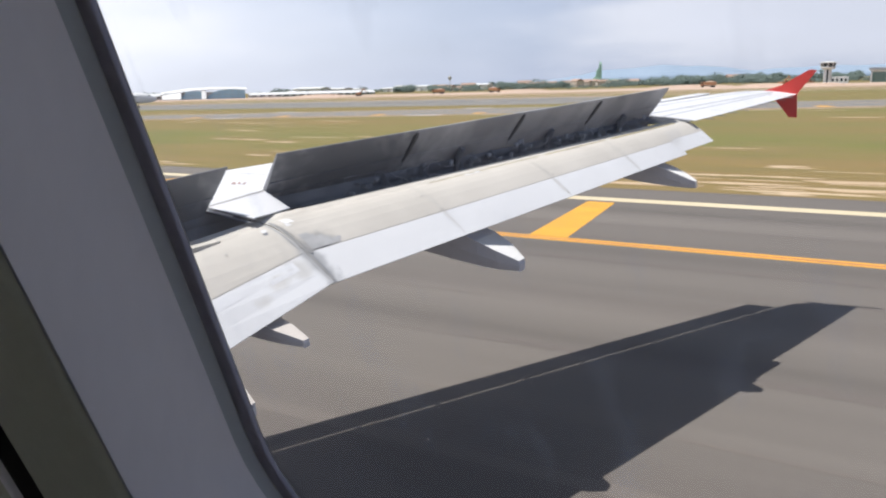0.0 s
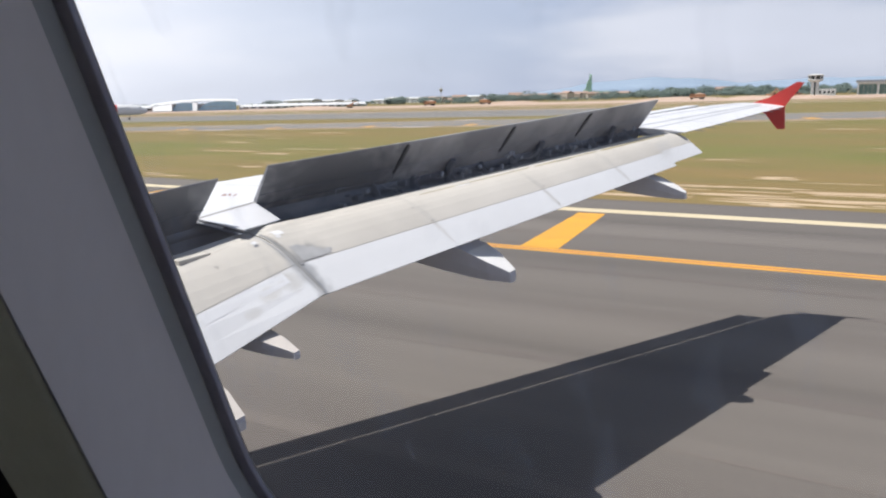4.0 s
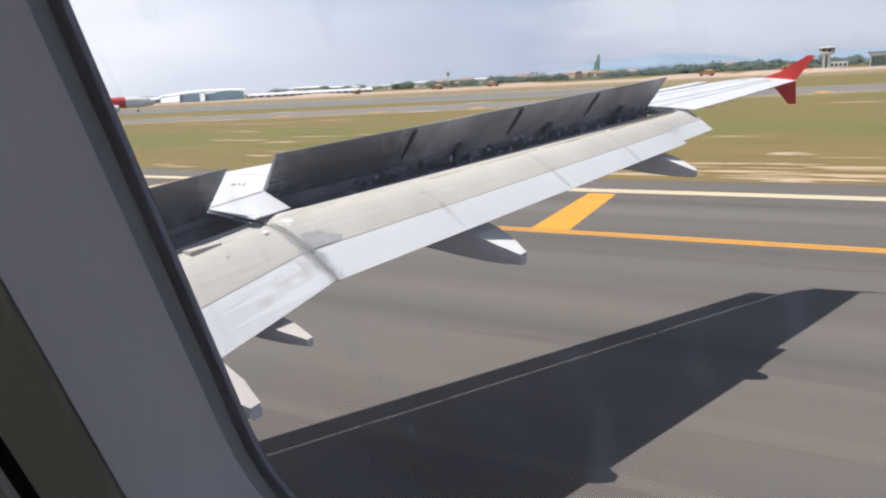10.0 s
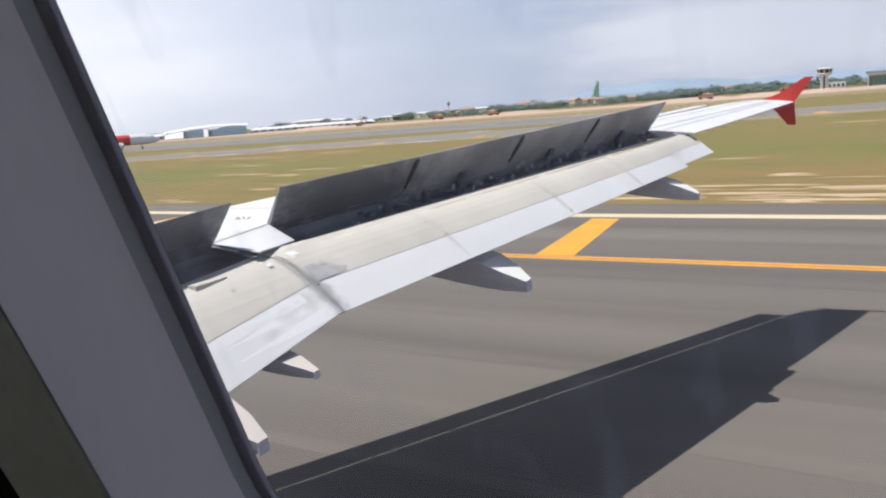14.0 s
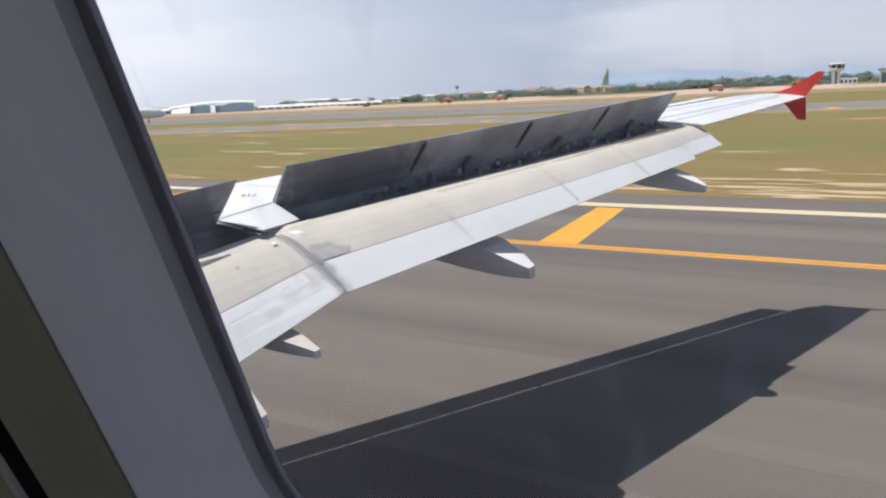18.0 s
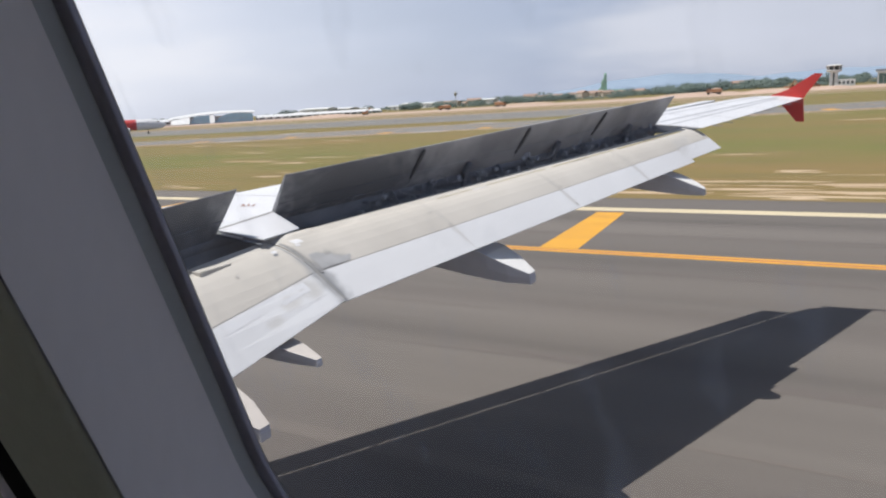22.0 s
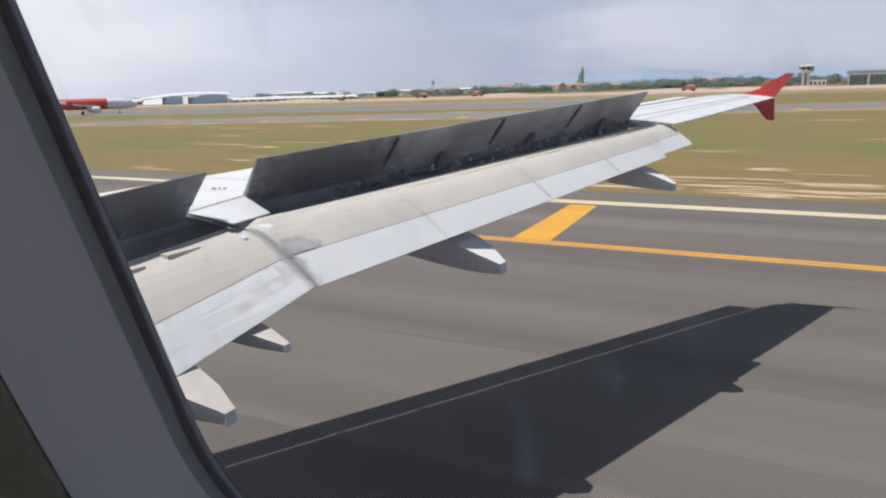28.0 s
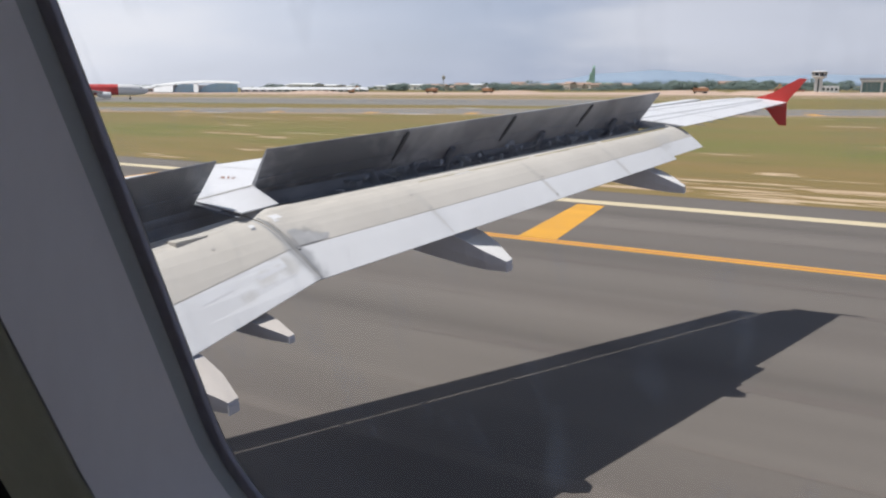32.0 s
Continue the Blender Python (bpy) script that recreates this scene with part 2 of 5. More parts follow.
M = {
    "wing": material("wing_paint", (0.75, 0.755, 0.78), 0.38, (0.62, 0.62, 0.645), 1.2, (1, 0.35, 1), 0.5, 0.05, 25, 0.001, 30),
    "flap": material("flap_paint", (0.76, 0.765, 0.785), 0.42, (0.64, 0.64, 0.66), 1.3, (0.9, 0.8, 0.8), 0.45, 0.04, 14, spots=GREASE),
    "soiled": material("soiled_flap_paint", (0.640, 0.605, 0.555), 0.55, (0.505, 0.475, 0.435), 1.1, (1, 0.5, 0.5), 0.65, 0.05, 9, spots=GREASE + FRONT_SPOTS),
    # first two spots: shade on the inner panels, put into the colour
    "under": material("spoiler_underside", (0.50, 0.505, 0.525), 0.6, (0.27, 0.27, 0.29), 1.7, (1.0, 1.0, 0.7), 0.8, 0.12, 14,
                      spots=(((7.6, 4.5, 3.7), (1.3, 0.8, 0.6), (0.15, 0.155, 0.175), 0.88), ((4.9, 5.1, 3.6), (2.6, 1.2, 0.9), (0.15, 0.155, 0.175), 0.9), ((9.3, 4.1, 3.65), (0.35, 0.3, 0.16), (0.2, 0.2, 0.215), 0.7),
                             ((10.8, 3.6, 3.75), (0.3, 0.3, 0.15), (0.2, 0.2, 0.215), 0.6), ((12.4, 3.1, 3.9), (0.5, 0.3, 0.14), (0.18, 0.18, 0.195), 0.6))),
    "cavity": material("cavity_metal", (0.26, 0.275, 0.31), 0.6, (0.15, 0.155, 0.185), 3, (1, 1, 1), 0.8, 0.15, 30),
    "pipe": material("bare_metal", (0.34, 0.35, 0.38), 0.45, (0.22, 0.23, 0.25), 9, (1, 1, 1), 0.7, 0.1, 50, metal=0.25),
    "red": material("red_paint", (0.66, 0.055, 0.045), 0.35, (0.54, 0.05, 0.04), 2, (1, 1, 1), 0.5, 0.05, 30),
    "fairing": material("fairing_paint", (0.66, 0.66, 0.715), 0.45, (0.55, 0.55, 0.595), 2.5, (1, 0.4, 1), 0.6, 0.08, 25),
    # lighter copy of the fairing paint for tail tops, standing in for sunlight
    "fairing_top": material("fairing_sunlit_paint", (0.84, 0.83, 0.82), 0.5, (0.70, 0.68, 0.66), 2.5, (1, 0.4, 1), 0.4, 0.06, 25),
    "inner_tail": material("beige_fairing_tail_paint", (0.62, 0.575, 0.54), 0.55, (0.50, 0.455, 0.42), 3.0, (1, 0.5, 1), 0.6, 0.08, 25),
    "scuff": material("scuffed_paint", (0.44, 0.42, 0.40), 0.6, (0.36, 0.345, 0.33), 3, (1, 1, 1), 0.7, 0.1, 20),
    "rubber": material("dark_joint_strip", (0.085, 0.085, 0.092), 0.5, (0.065, 0.065, 0.07), 20, (1, 1, 1), 0.6, 0.15, 200),
    "smear": material("grease_smeared_paint", (0.46, 0.46, 0.47), 0.6, (0.34, 0.34, 0.345), 7, (1, 0.5, 1), 0.8, 0.1, 30),
    "stain": material("oily_stain", (0.34, 0.335, 0.33), 0.6, (0.24, 0.24, 0.24), 5, (1, 1, 1), 0.8, 0.12, 25),
    "seal": material("window_seal_rubber", (0.27, 0.262, 0.315), 0.6, (0.21, 0.205, 0.25), 20, (1, 1, 1), 0.6, 0.12, 200),
    "seam": material("seam_dirt", (0.40, 0.39, 0.38), 0.8, (0.25, 0.24, 0.23), 3, (1, 1, 1), 0.8, 0.2, 30),
    "mark": material("red_stencil", (0.34, 0.21, 0.18), 0.6, (0.45, 0.30, 0.26), 30, (1, 1, 1), 0.5, 0.1, 90),
    "lining": material("window_lining", (0.90, 0.87, 0.91), 0.55, (0.86, 0.83, 0.875), 7, (1, 1, 0.3), 0.6, 0.03, 160),
    "bezel": material("bezel_plastic", (0.47, 0.495, 0.52), 0.5, (0.42, 0.44, 0.465), 14, (1, 1, 1), 0.6, 0.06, 200),
    "sidewall": material("sidewall_panel", (0.54, 0.55, 0.455), 0.7, (0.48, 0.49, 0.40), 6, (1, 1, 1), 0.6, 0.06, 120, 0.0008, 400),
    "cabin": material("cabin_white_panel", (0.84, 0.84, 0.83), 0.7, (0.80, 0.80, 0.79), 6, (1, 1, 1), 0.6, 0.04, 90),
    "skin": material("fuselage_paint", (0.70, 0.70, 0.72), 0.35, (0.62, 0.62, 0.63), 0.8, (1, 0.3, 1), 0.5, 0.05, 20),
    # first spot darkens the near asphalt: lens falloff put into colour, plus rubber
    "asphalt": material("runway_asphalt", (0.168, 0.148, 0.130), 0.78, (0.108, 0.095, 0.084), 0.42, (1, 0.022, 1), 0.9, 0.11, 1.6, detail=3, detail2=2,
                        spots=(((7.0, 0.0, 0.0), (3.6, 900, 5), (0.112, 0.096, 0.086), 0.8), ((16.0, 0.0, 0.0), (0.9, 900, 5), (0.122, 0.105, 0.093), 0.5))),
    "streak": material("rubbered_asphalt", (0.128, 0.110, 0.098), 0.76, (0.158, 0.136, 0.119), 0.8, (1, 0.05, 1), 0.9, 0.08, 2.0, detail=2, detail2=1),
    "scrape": material("pale_scraped_asphalt", (0.200, 0.178, 0.155), 0.8, (0.166, 0.146, 0.126), 0.7, (1, 0.05, 1), 0.95, 0.08, 2.0, detail=2, detail2=1),
    "band": material("grey_walkway_band", (0.50, 0.51, 0.54), 0.6, (0.42, 0.43, 0.455), 3, (1, 1, 1), 0.7, 0.08, 20),
    "faint": material("faint_panel_joint", (0.59, 0.575, 0.555), 0.6, (0.50, 0.485, 0.465), 2, (1, 1, 1), 0.8, 0.1, 20),
    # colour of the grass showing through the flap slot
    "slot_olive": material("slot_grass_colour", (0.40, 0.34, 0.19), 0.6, (0.29, 0.25, 0.15), 2, (1, 1, 1), 0.8, 0.15, 20),
    "taxiway": material("taxiway_asphalt", (0.215, 0.205, 0.19), 0.9, (0.155, 0.15, 0.145), 0.12, (1, 0.05, 1), 0.8, 0.10, 0.8, detail=4, detail2=2),
    "white_line": material("runway_cream_paint", (0.66, 0.57, 0.39), 0.78, (0.50, 0.41, 0.27), 0.9, (1, 0.08, 1), 0.6, 0.08, 3, detail=3, detail2=2),
    "yellow": material("taxi_yellow_paint", (0.72, 0.36, 0.035), 0.7, (0.55, 0.28, 0.05), 1.3, (1, 0.3, 1), 0.6, 0.1, 8),
    "red_line": material("faded_red_paint", (0.45, 0.17, 0.09), 0.8, (0.3, 0.14, 0.09), 1.3, (1, 0.3, 1), 0.6, 0.1, 8),
    "grass": None,
    "sand": material("bare_sandy_soil", (0.56, 0.43, 0.29), 0.95, (0.42, 0.30, 0.185), 0.5, (1, 0.12, 1), 0.7, 0.10, 2.0, detail=3, detail2=2),
    "clay": material("graded_clay", (0.54, 0.39, 0.315), 0.95, (0.39, 0.30, 0.215), 0.035, (1, 0.3, 1), 0.8, 0.12, 0.3),
    # leaf green greyed and blued: distance haze put into the colour
    "leaf": material("haze_tinted_foliage", (0.115, 0.152, 0.130), 0.9, (0.088, 0.122, 0.108), 0.03, (1, 1, 1), 0.9, 0.2, 0.3),
    "bark": material("bark", (0.16, 0.12, 0.09), 0.9, (0.1, 0.08, 0.06), 1, (1, 1, 0.3), 0.6, 0.2, 9),
    # blue air haze is part of this colour, not of the forest
    "hill": material("haze_tinted_hills", (0.27, 0.345, 0.44), 1.0, (0.23, 0.305, 0.40), 0.004, (1, 1, 1), 0.6, 0.06, 0.02),
    "white_wall": material("white_wall_paint", (0.68, 0.69, 0.70), 0.7, (0.58, 0.58, 0.57), 0.3, (1, 1, 0.3), 0.6, 0.06, 2),
    "grey_roof": material("grey_roofing", (0.30, 0.31, 0.33), 0.6, (0.22, 0.23, 0.25), 0.3, (1, 1, 1), 0.6, 0.08, 2),
    "blue_roof": material("blue_tinted_glazing", (0.34, 0.55, 0.70), 0.3, (0.28, 0.47, 0.62), 0.1, (1, 1, 1), 0.6, 0.08, 1),
    "dark_glass": material("dark_glazing", (0.03, 0.045, 0.05), 0.15, (0.02, 0.03, 0.035), 0.5, (1, 1, 1), 0.5, 0.1, 3),
    "green_glass": material("green_tinted_glazing", (0.13, 0.22, 0.20), 0.25, (0.10, 0.17, 0.16), 0.4, (1, 1, 1), 0.5, 0.1, 3),
    "bay": material("blue_grey_bay_metal", (0.46, 0.48, 0.53), 0.55, (0.32, 0.335, 0.375), 6, (1, 1, 1), 0.8, 0.15, 30),
    "net": material("green_scaffold_netting", (0.40, 0.64, 0.52), 0.85, (0.32, 0.53, 0.43), 0.25, (1, 1, 1), 0.7, 0.1, 2),
    "concrete": material("weathered_concrete", (0.42, 0.41, 0.39), 0.85, (0.32, 0.31, 0.29), 0.4, (1, 1, 0.4), 0.7, 0.08, 3),
    "house": material("pale_render", (0.52, 0.47, 0.41), 0.8, (0.42, 0.37, 0.32), 0.2, (1, 1, 1), 0.6, 0.1, 2, random_value=0.3),
    "tile": material("weathered_roof_tiles", (0.36, 0.25, 0.20), 0.8, (0.28, 0.20, 0.16), 0.3, (1, 1, 1), 0.6, 0.1, 3, random_value=0.3),
    "orange": material("machine_orange", (0.42, 0.21, 0.10), 0.5, (0.33, 0.19, 0.11), 0.9, (1, 1, 1), 0.6, 0.1, 5),
    "tyre": material("tyre_rubber", (0.03, 0.03, 0.03), 0.85, (0.06, 0.055, 0.05), 4, (1, 1, 1), 0.6, 0.1, 20),
    "air_red": material("airliner_red", (0.58, 0.055, 0.05), 0.35, (0.5, 0.05, 0.045), 0.4, (1, 1, 1), 0.5, 0.04, 2),
    "air_white": material("airliner_white", (0.75, 0.75, 0.76), 0.35, (0.68, 0.68, 0.69), 0.4, (1, 1, 1), 0.5, 0.04, 2),
    "engine_metal": material("engine_lip_metal", (0.6, 0.6, 0.6), 0.3, (0.5, 0.5, 0.5), 2, (1, 1, 1), 0.5, 0.05, 9, metal=0.7),
}


def grass_material():
    """Dry mown airfield grass: green and straw in drifts, drawn out along y to look motion-blurred, bare sandy scars.
    """
    m = bpy.data.materials.new("dry_airfield_grass")
    m.use_nodes = True
    nt = m.node_tree
    bsdf = nt.nodes["Principled BSDF"]
    bsdf.inputs["Roughness"].default_value = 0.95
    geo = nt.nodes.new("ShaderNodeNewGeometry")

    def layer(scale, stretch, low, high, detail=6):
        mp = nt.nodes.new("ShaderNodeMapping")
        mp.inputs["Scale"].default_value = stretch
        n = nt.nodes.new("ShaderNodeTexNoise")
        n.inputs["Scale"].default_value, n.inputs["Detail"].default_value = scale, detail
        r = nt.nodes.new("ShaderNodeMapRange")
        r.inputs["From Min"].default_value, r.inputs["From Max"].default_value = low, high
        nt.links.new(geo.outputs["Position"], mp.inputs["Vector"])
        nt.links.new(mp.outputs["Vector"], n.inputs["Vector"])
        nt.links.new(n.outputs["Fac"], r.inputs["Value"])
        return r.outputs["Result"]

    def mix(fac, a, b):
        x = nt.nodes.new("ShaderNodeMix")
        x.data_type = "RGBA"
        nt.links.new(fac, x.inputs[0])
        for v, s in ((a, x.inputs[6]), (b, x.inputs[7])):
            if isinstance(v, tuple):
                s.default_value = (*v, 1)
            else:
                nt.links.new(v, s)
        return x.outputs[2]

    c = mix(layer(0.04, (1, 0.25, 1), 0.41, 0.59), (0.142, 0.152, 0.032), (0.214, 0.150, 0.048))
    c = mix(layer(0.7, (1, 0.10, 1), 0.42, 0.75, 3), c, (0.25, 0.165, 0.07))
    c = mix(layer(0.16, (1, 0.12, 1), 0.66, 0.75, 4), c, (0.44, 0.33, 0.20))
    c = mix(layer(1.5, (1, 0.08, 1), 0.45, 0.85, 2), c, (0.12, 0.11, 0.035))
    nt.links.new(c, bsdf.inputs["Base Color"])
    return m


M["grass"] = grass_material()


def glass_material():
    """A scratched cabin pane: clear, a trace of dust, glossy at a slant."""
    m = bpy.data.materials.new("cabin_glass")
    m.use_nodes = True
    nt = m.node_tree
    nt.nodes.clear()
    out = nt.nodes.new("ShaderNodeOutputMaterial")
    clear = nt.nodes.new("ShaderNodeBsdfTransparent")
    clear.inputs["Color"].default_value = (0.95, 0.96, 0.96, 1)
    gloss = nt.nodes.new("ShaderNodeBsdfGlossy")
    gloss.inputs["Roughness"].default_value = 0.03
    dust = nt.nodes.new("ShaderNodeBsdfTranslucent")
    dust.inputs["Color"].default_value = (0.60, 0.70, 0.86, 1)
    fres = nt.nodes.new("ShaderNodeFresnel")
    fres.inputs["IOR"].default_value = 1.3
    geo = nt.nodes.new("ShaderNodeNewGeometry")
    mp = nt.nodes.new("ShaderNodeMapping")
    mp.inputs["Rotation"].default_value = (0.35, 0, 0)
    mp.inputs["Scale"].default_value = (1, 1.9, 0.75)
    noise_t = nt.nodes.new("ShaderNodeTexNoise")
    noise_t.inputs["Scale"].default_value, noise_t.inputs["Detail"].default_value = 26, 4
    rg = nt.nodes.new("ShaderNodeMapRange")
    rg.inputs["From Min"].default_value, rg.inputs["From Max"].default_value = 0.57, 0.80
    rg.inputs["To Min"].default_value, rg.inputs["To Max"].default_value = 0.012, 0.15
    m1, m2 = nt.nodes.new("ShaderNodeMixShader"), nt.nodes.new("ShaderNodeMixShader")
    for a, b in ((geo.outputs["Position"], mp.inputs["Vector"]), (mp.outputs["Vector"], noise_t.inputs["Vector"]),
                 (noise_t.outputs["Fac"], rg.inputs["Value"]), (rg.outputs["Result"], m1.inputs[0]),
                 (clear.outputs[0], m1.inputs[1]), (dust.outputs[0], m1.inputs[2]), (fres.outputs[0], m2.inputs[0]),
                 (m1.outputs[0], m2.inputs[1]), (gloss.outputs[0], m2.inputs[2]), (m2.outputs[0], out.inputs["Surface"])):
        nt.links.new(a, b)
    return m


M["glass"] = glass_material()


# ---- building helpers ----
def mesh_of(name, bm, *mats, smooth=False):
    me = bpy.data.meshes.new(name)
    bmesh.ops.recalc_face_normals(bm, faces=bm.faces)
    bm.to_mesh(me)
    bm.free()
    for mt in mats:
        me.materials.append(mt)
    if smooth:
        me.shade_smooth()
    return me


def part(name, bm, mat, parent=None, label="", smooth=False):
    mats = mat if isinstance(mat, (list, tuple)) else (mat,)
    ob = new(name, mesh_of(name, bm, *mats, smooth=smooth))
    ob.parent = parent
    if label:
        ob["label"] = label
    return ob


def empty(name, at=(0, 0, 0), rz=0.0):
    ob = new(name)
    ob.matrix_basis = pose(*at, 0, 0, rz)
    ob.empty_display_size = 0.2
    return ob


def box(bm, lo, hi, bevel=0.0, m=None):
    made = bmesh.ops.create_cube(bm, size=1)
    s = [b - a for a, b in zip(lo, hi)]
    c = [(a + b) / 2 for a, b in zip(lo, hi)]
    bmesh.ops.transform(bm, matrix=(m or Matrix()) @ Matrix.Translation(c) @ Matrix.Diagonal((*s, 1)), verts=made["verts"])
    if bevel:
        edges = {e for v in made["verts"] for e in v.link_edges}
        bmesh.ops.bevel(bm, geom=list(edges), offset=bevel, segments=2, affect="EDGES")
    return bm


def boxed(lo, hi, bevel=0.0):
    return box(bmesh.new(), lo, hi, bevel)


def tube(bm, a, b, r, r2=None, n=10):
    a, b = Vector(a), Vector(b)
    d = b - a
    m = Matrix.Translation((a + b) / 2) @ d.to_track_quat("Z", "Y").to_matrix().to_4x4()
    bmesh.ops.create_cone(bm, cap_ends=True, segments=n, radius1=r, radius2=r if r2 is None else r2, depth=d.length, matrix=m)
    return bm


def tubed(a, b, r, r2=None, n=10):
    return tube(bmesh.new(), a, b, r, r2, n)


def loft(bm, rings, closed=True, caps=True, mat=None, cap=0):
    """Quads between rings of points; mat(i, j) gives a face's material slot."""
    vs = [[bm.verts.new(p) for p in r] for r in rings]
    n = len(rings[0])
    for i in range(len(vs) - 1):
        for j in range(n if closed else n - 1):
            k = (j + 1) % n
            fc = bm.faces.new((vs[i][j], vs[i][k], vs[i + 1][k], vs[i + 1][j]))
            if mat:
                fc.material_index = mat(i, j)
    if caps and closed:
        for ring in (vs[0], list(reversed(vs[-1]))):
            bm.faces.new(ring).material_index = cap
    return bm


def lathe(bm, profile, n=16, m=None):
    """Rings (radius, z) turned about z."""
    rings = [[(m or Matrix()) @ Vector((r * math.cos(2 * math.pi * k / n), r * math.sin(2 * math.pi * k / n), z)) for k in range(n)] for r, z in profile]
    return loft(bm, rings)


# ---- ground ----
def slab(name, x0, x1, y0, y1, top, mat, label, category, thick=0.06):
    ob = part(name, boxed((x0, y0, top - thick), (x1, y1, top)), mat)
    return tagged(ob, label, category, kind="structure")


def land(x, y):
    """Height of the open land: level with the runway, then falling away from it and forward, tilted to fit the horizon
    in the camera's view.
    """
    return min(1.0, max(0.0, (x - 34) / 86)) * (-0.0026 * max(0.0, x - 34) - 0.008 * y)


def land_lines(fine0, fine1, step):
    out = [fine0 + step * i for i in range(int((fine1 - fine0) / step) + 1)]
    return [-4400, -2600, -1200, -500] + out + [500, 1200, 2600, 4400]


bm = bmesh.new()
loft(bm, [[(x, y, -0.03) for y in land_lines(-90, 430, 10)] for x in land_lines(34, 120, 4.3)], closed=False)
tagged(part("ground", bm, M["grass"]), "dry grass airfield falling gently away to the horizon", "ground", kind="structure")
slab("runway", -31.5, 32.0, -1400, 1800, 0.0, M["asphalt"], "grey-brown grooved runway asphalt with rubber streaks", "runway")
LEAN_IN = 0.30                        # slant of the near taxiway towards the runway, fitted to its edge in the camera's view, metres per metre forward


def slant(name, x0, x1, top, mat, label, category, thick, y0=-520):
    """A strip along the near taxiway, up to the runway's edge; x0 and x1 where it passes abeam."""
    ends = [(x - 33.0) / LEAN_IN for x in (x0, x1)]
    n, cols = 60, 4
    rings = []
    for i in range(n + 1):
        edge = []
        for k in range(cols + 1):
            y = y0 + (ends[0] + (ends[1] - ends[0]) * k / cols - y0) * i / n
            edge.append((x0 + (x1 - x0) * k / cols - LEAN_IN * y, y))
        rings.append([(x, y, top) for x, y in edge] + [(x, y, top - thick) for x, y in reversed(edge)])
    return tagged(part(name, loft(bmesh.new(), rings), mat), label, category, kind="structure")


slant("taxiway_exit", 128, 158, -0.012, M["taxiway"], "grey asphalt taxiway drawing in towards the runway", "taxiway", 0.05)
slab("apron_taxiway", 164, 245, 60, 1500, -0.012, M["taxiway"], "grey asphalt taxiway near the terminal", "taxiway", 0.05)
slab("dirt_strip", 372, 530, -1500, 1800, -0.014, M["clay"], "pale graded clay strip of a building site", "ground", 0.05)
for i, (xa, xb, ya, yb) in enumerate(((246, 254, 40, 1500), (280, 287, -600, 1500), (318, 330, -900, 1600), (348, 356, -1200, 1700))):
    slab("bare_verge", xa, xb, ya, yb, -0.016 - 0.0006 * i, M["clay"], "pale trodden soil strip along the taxiways", "ground", 0.012)
for xa, xb in ((121.5, 123.0), (126.4, 127.9), (158.1, 160.4)):
    slant("bare_verge", xa, xb, -0.018, M["clay"], "pale trodden soil strip along the taxiways", "ground", 0.012)
slab("runway_edge_line", 28.62, 29.42, -1400, 1800, 0.004, M["white_line"], "worn cream-white runway edge stripe", "road marking", 0.003)
for nm, a, b, mt in (("taxi_edge_line", 21.20, 21.38, "yellow"), ("taxi_edge_line_inner", 21.38, 21.50, "red_line"), ("taxi_edge_line_outer", 21.50, 21.68, "yellow")):
    slab(nm, a, b, -1400, 1800, 0.004, M[mt], "orange-yellow double taxi line on asphalt", "road marking", 0.003)
for y0 in (-36.4, -14.4, 7.6, 29.6, 51.6, 73.6, 95.6):
    bm = bmesh.new()
    loft(bm, [[(x, y, z) for x, y in ((21.7, y0 - 0.45), (21.7, y0 + 0.75), (28.3, y0 + 1.1), (28.3, y0 + 0.05))] for z in (0.001, 0.005)])
    tagged(part("taxi_shoulder_bar", bm, M["yellow"]), "broad orange-yellow painted bar on the asphalt shoulder", "road marking", "shoulder bars", "structure")


# rubber streaks, pale scrapes and tar seams along the runway
rs = random.Random(21)
for i in range(46):
    x, y = 8.5 + 19.5 * rs.random(), rs.uniform(-25, 45)
    dark = i % 3 != 0 or x < 14
    long, wide, lean = rs.uniform(14, 70), (rs.uniform(0.05, 0.3) if dark else rs.uniform(0.015, 0.05)), rs.uniform(-0.035, 0.012)
    bm = bmesh.new()
    loft(bm, [[(x + lean * s * long + 0.2 * math.sin(s * 4 + i) - w * wide * math.sin(math.pi * s), y + s * long, 0.002 + 0.00002 * i) for w in (-0.5, 0.5)] for s in [k / 20 for k in range(21)]], closed=False)
    if dark:
        tagged(part("rubber_streak", bm, M["streak"]), "faint dark tyre streak along the runway asphalt", "tyre mark", "tyre marks", "structure")
    else:
        tagged(part("pale_scrape", bm, M["scrape"]), "thin pale scrape along the runway asphalt", "tyre mark", "pale scrapes", "structure")

# ---- the wing: lines across the span, x outboard, y forward ----
def lerp_line(x, pts):
    for (a, *p), (b, *q) in zip(pts, pts[1:]):
        if x <= b or b == pts[-1][0]:
            k = (x - a) / (b - a)
            return [u + (v - u) * k for u, v in zip(p, q)]


def te(x):      # closed trailing edge y, z
    return lerp_line(x, [(1.5, 4.49, 3.10), (6.25, 4.49, 3.365), (12.7, 2.33, 3.865), (13.2, 2.10, 3.875), (16.85, 1.03, 4.16)])


def hinge(x):   # spoiler hinge y, z, moved out along the camera's sight lines
    return lerp_line(x, [(1.498, 5.181, 3.117), (6.349, 5.181, 3.406), (6.916, 5.077, 3.457), (8.538, 4.487, 3.592), (10.127, 3.905, 3.724), (11.555, 3.382, 3.843), (13.050, 2.833, 3.967), (13.150, 2.800, 3.975), (16.850, 1.350, 4.210)])


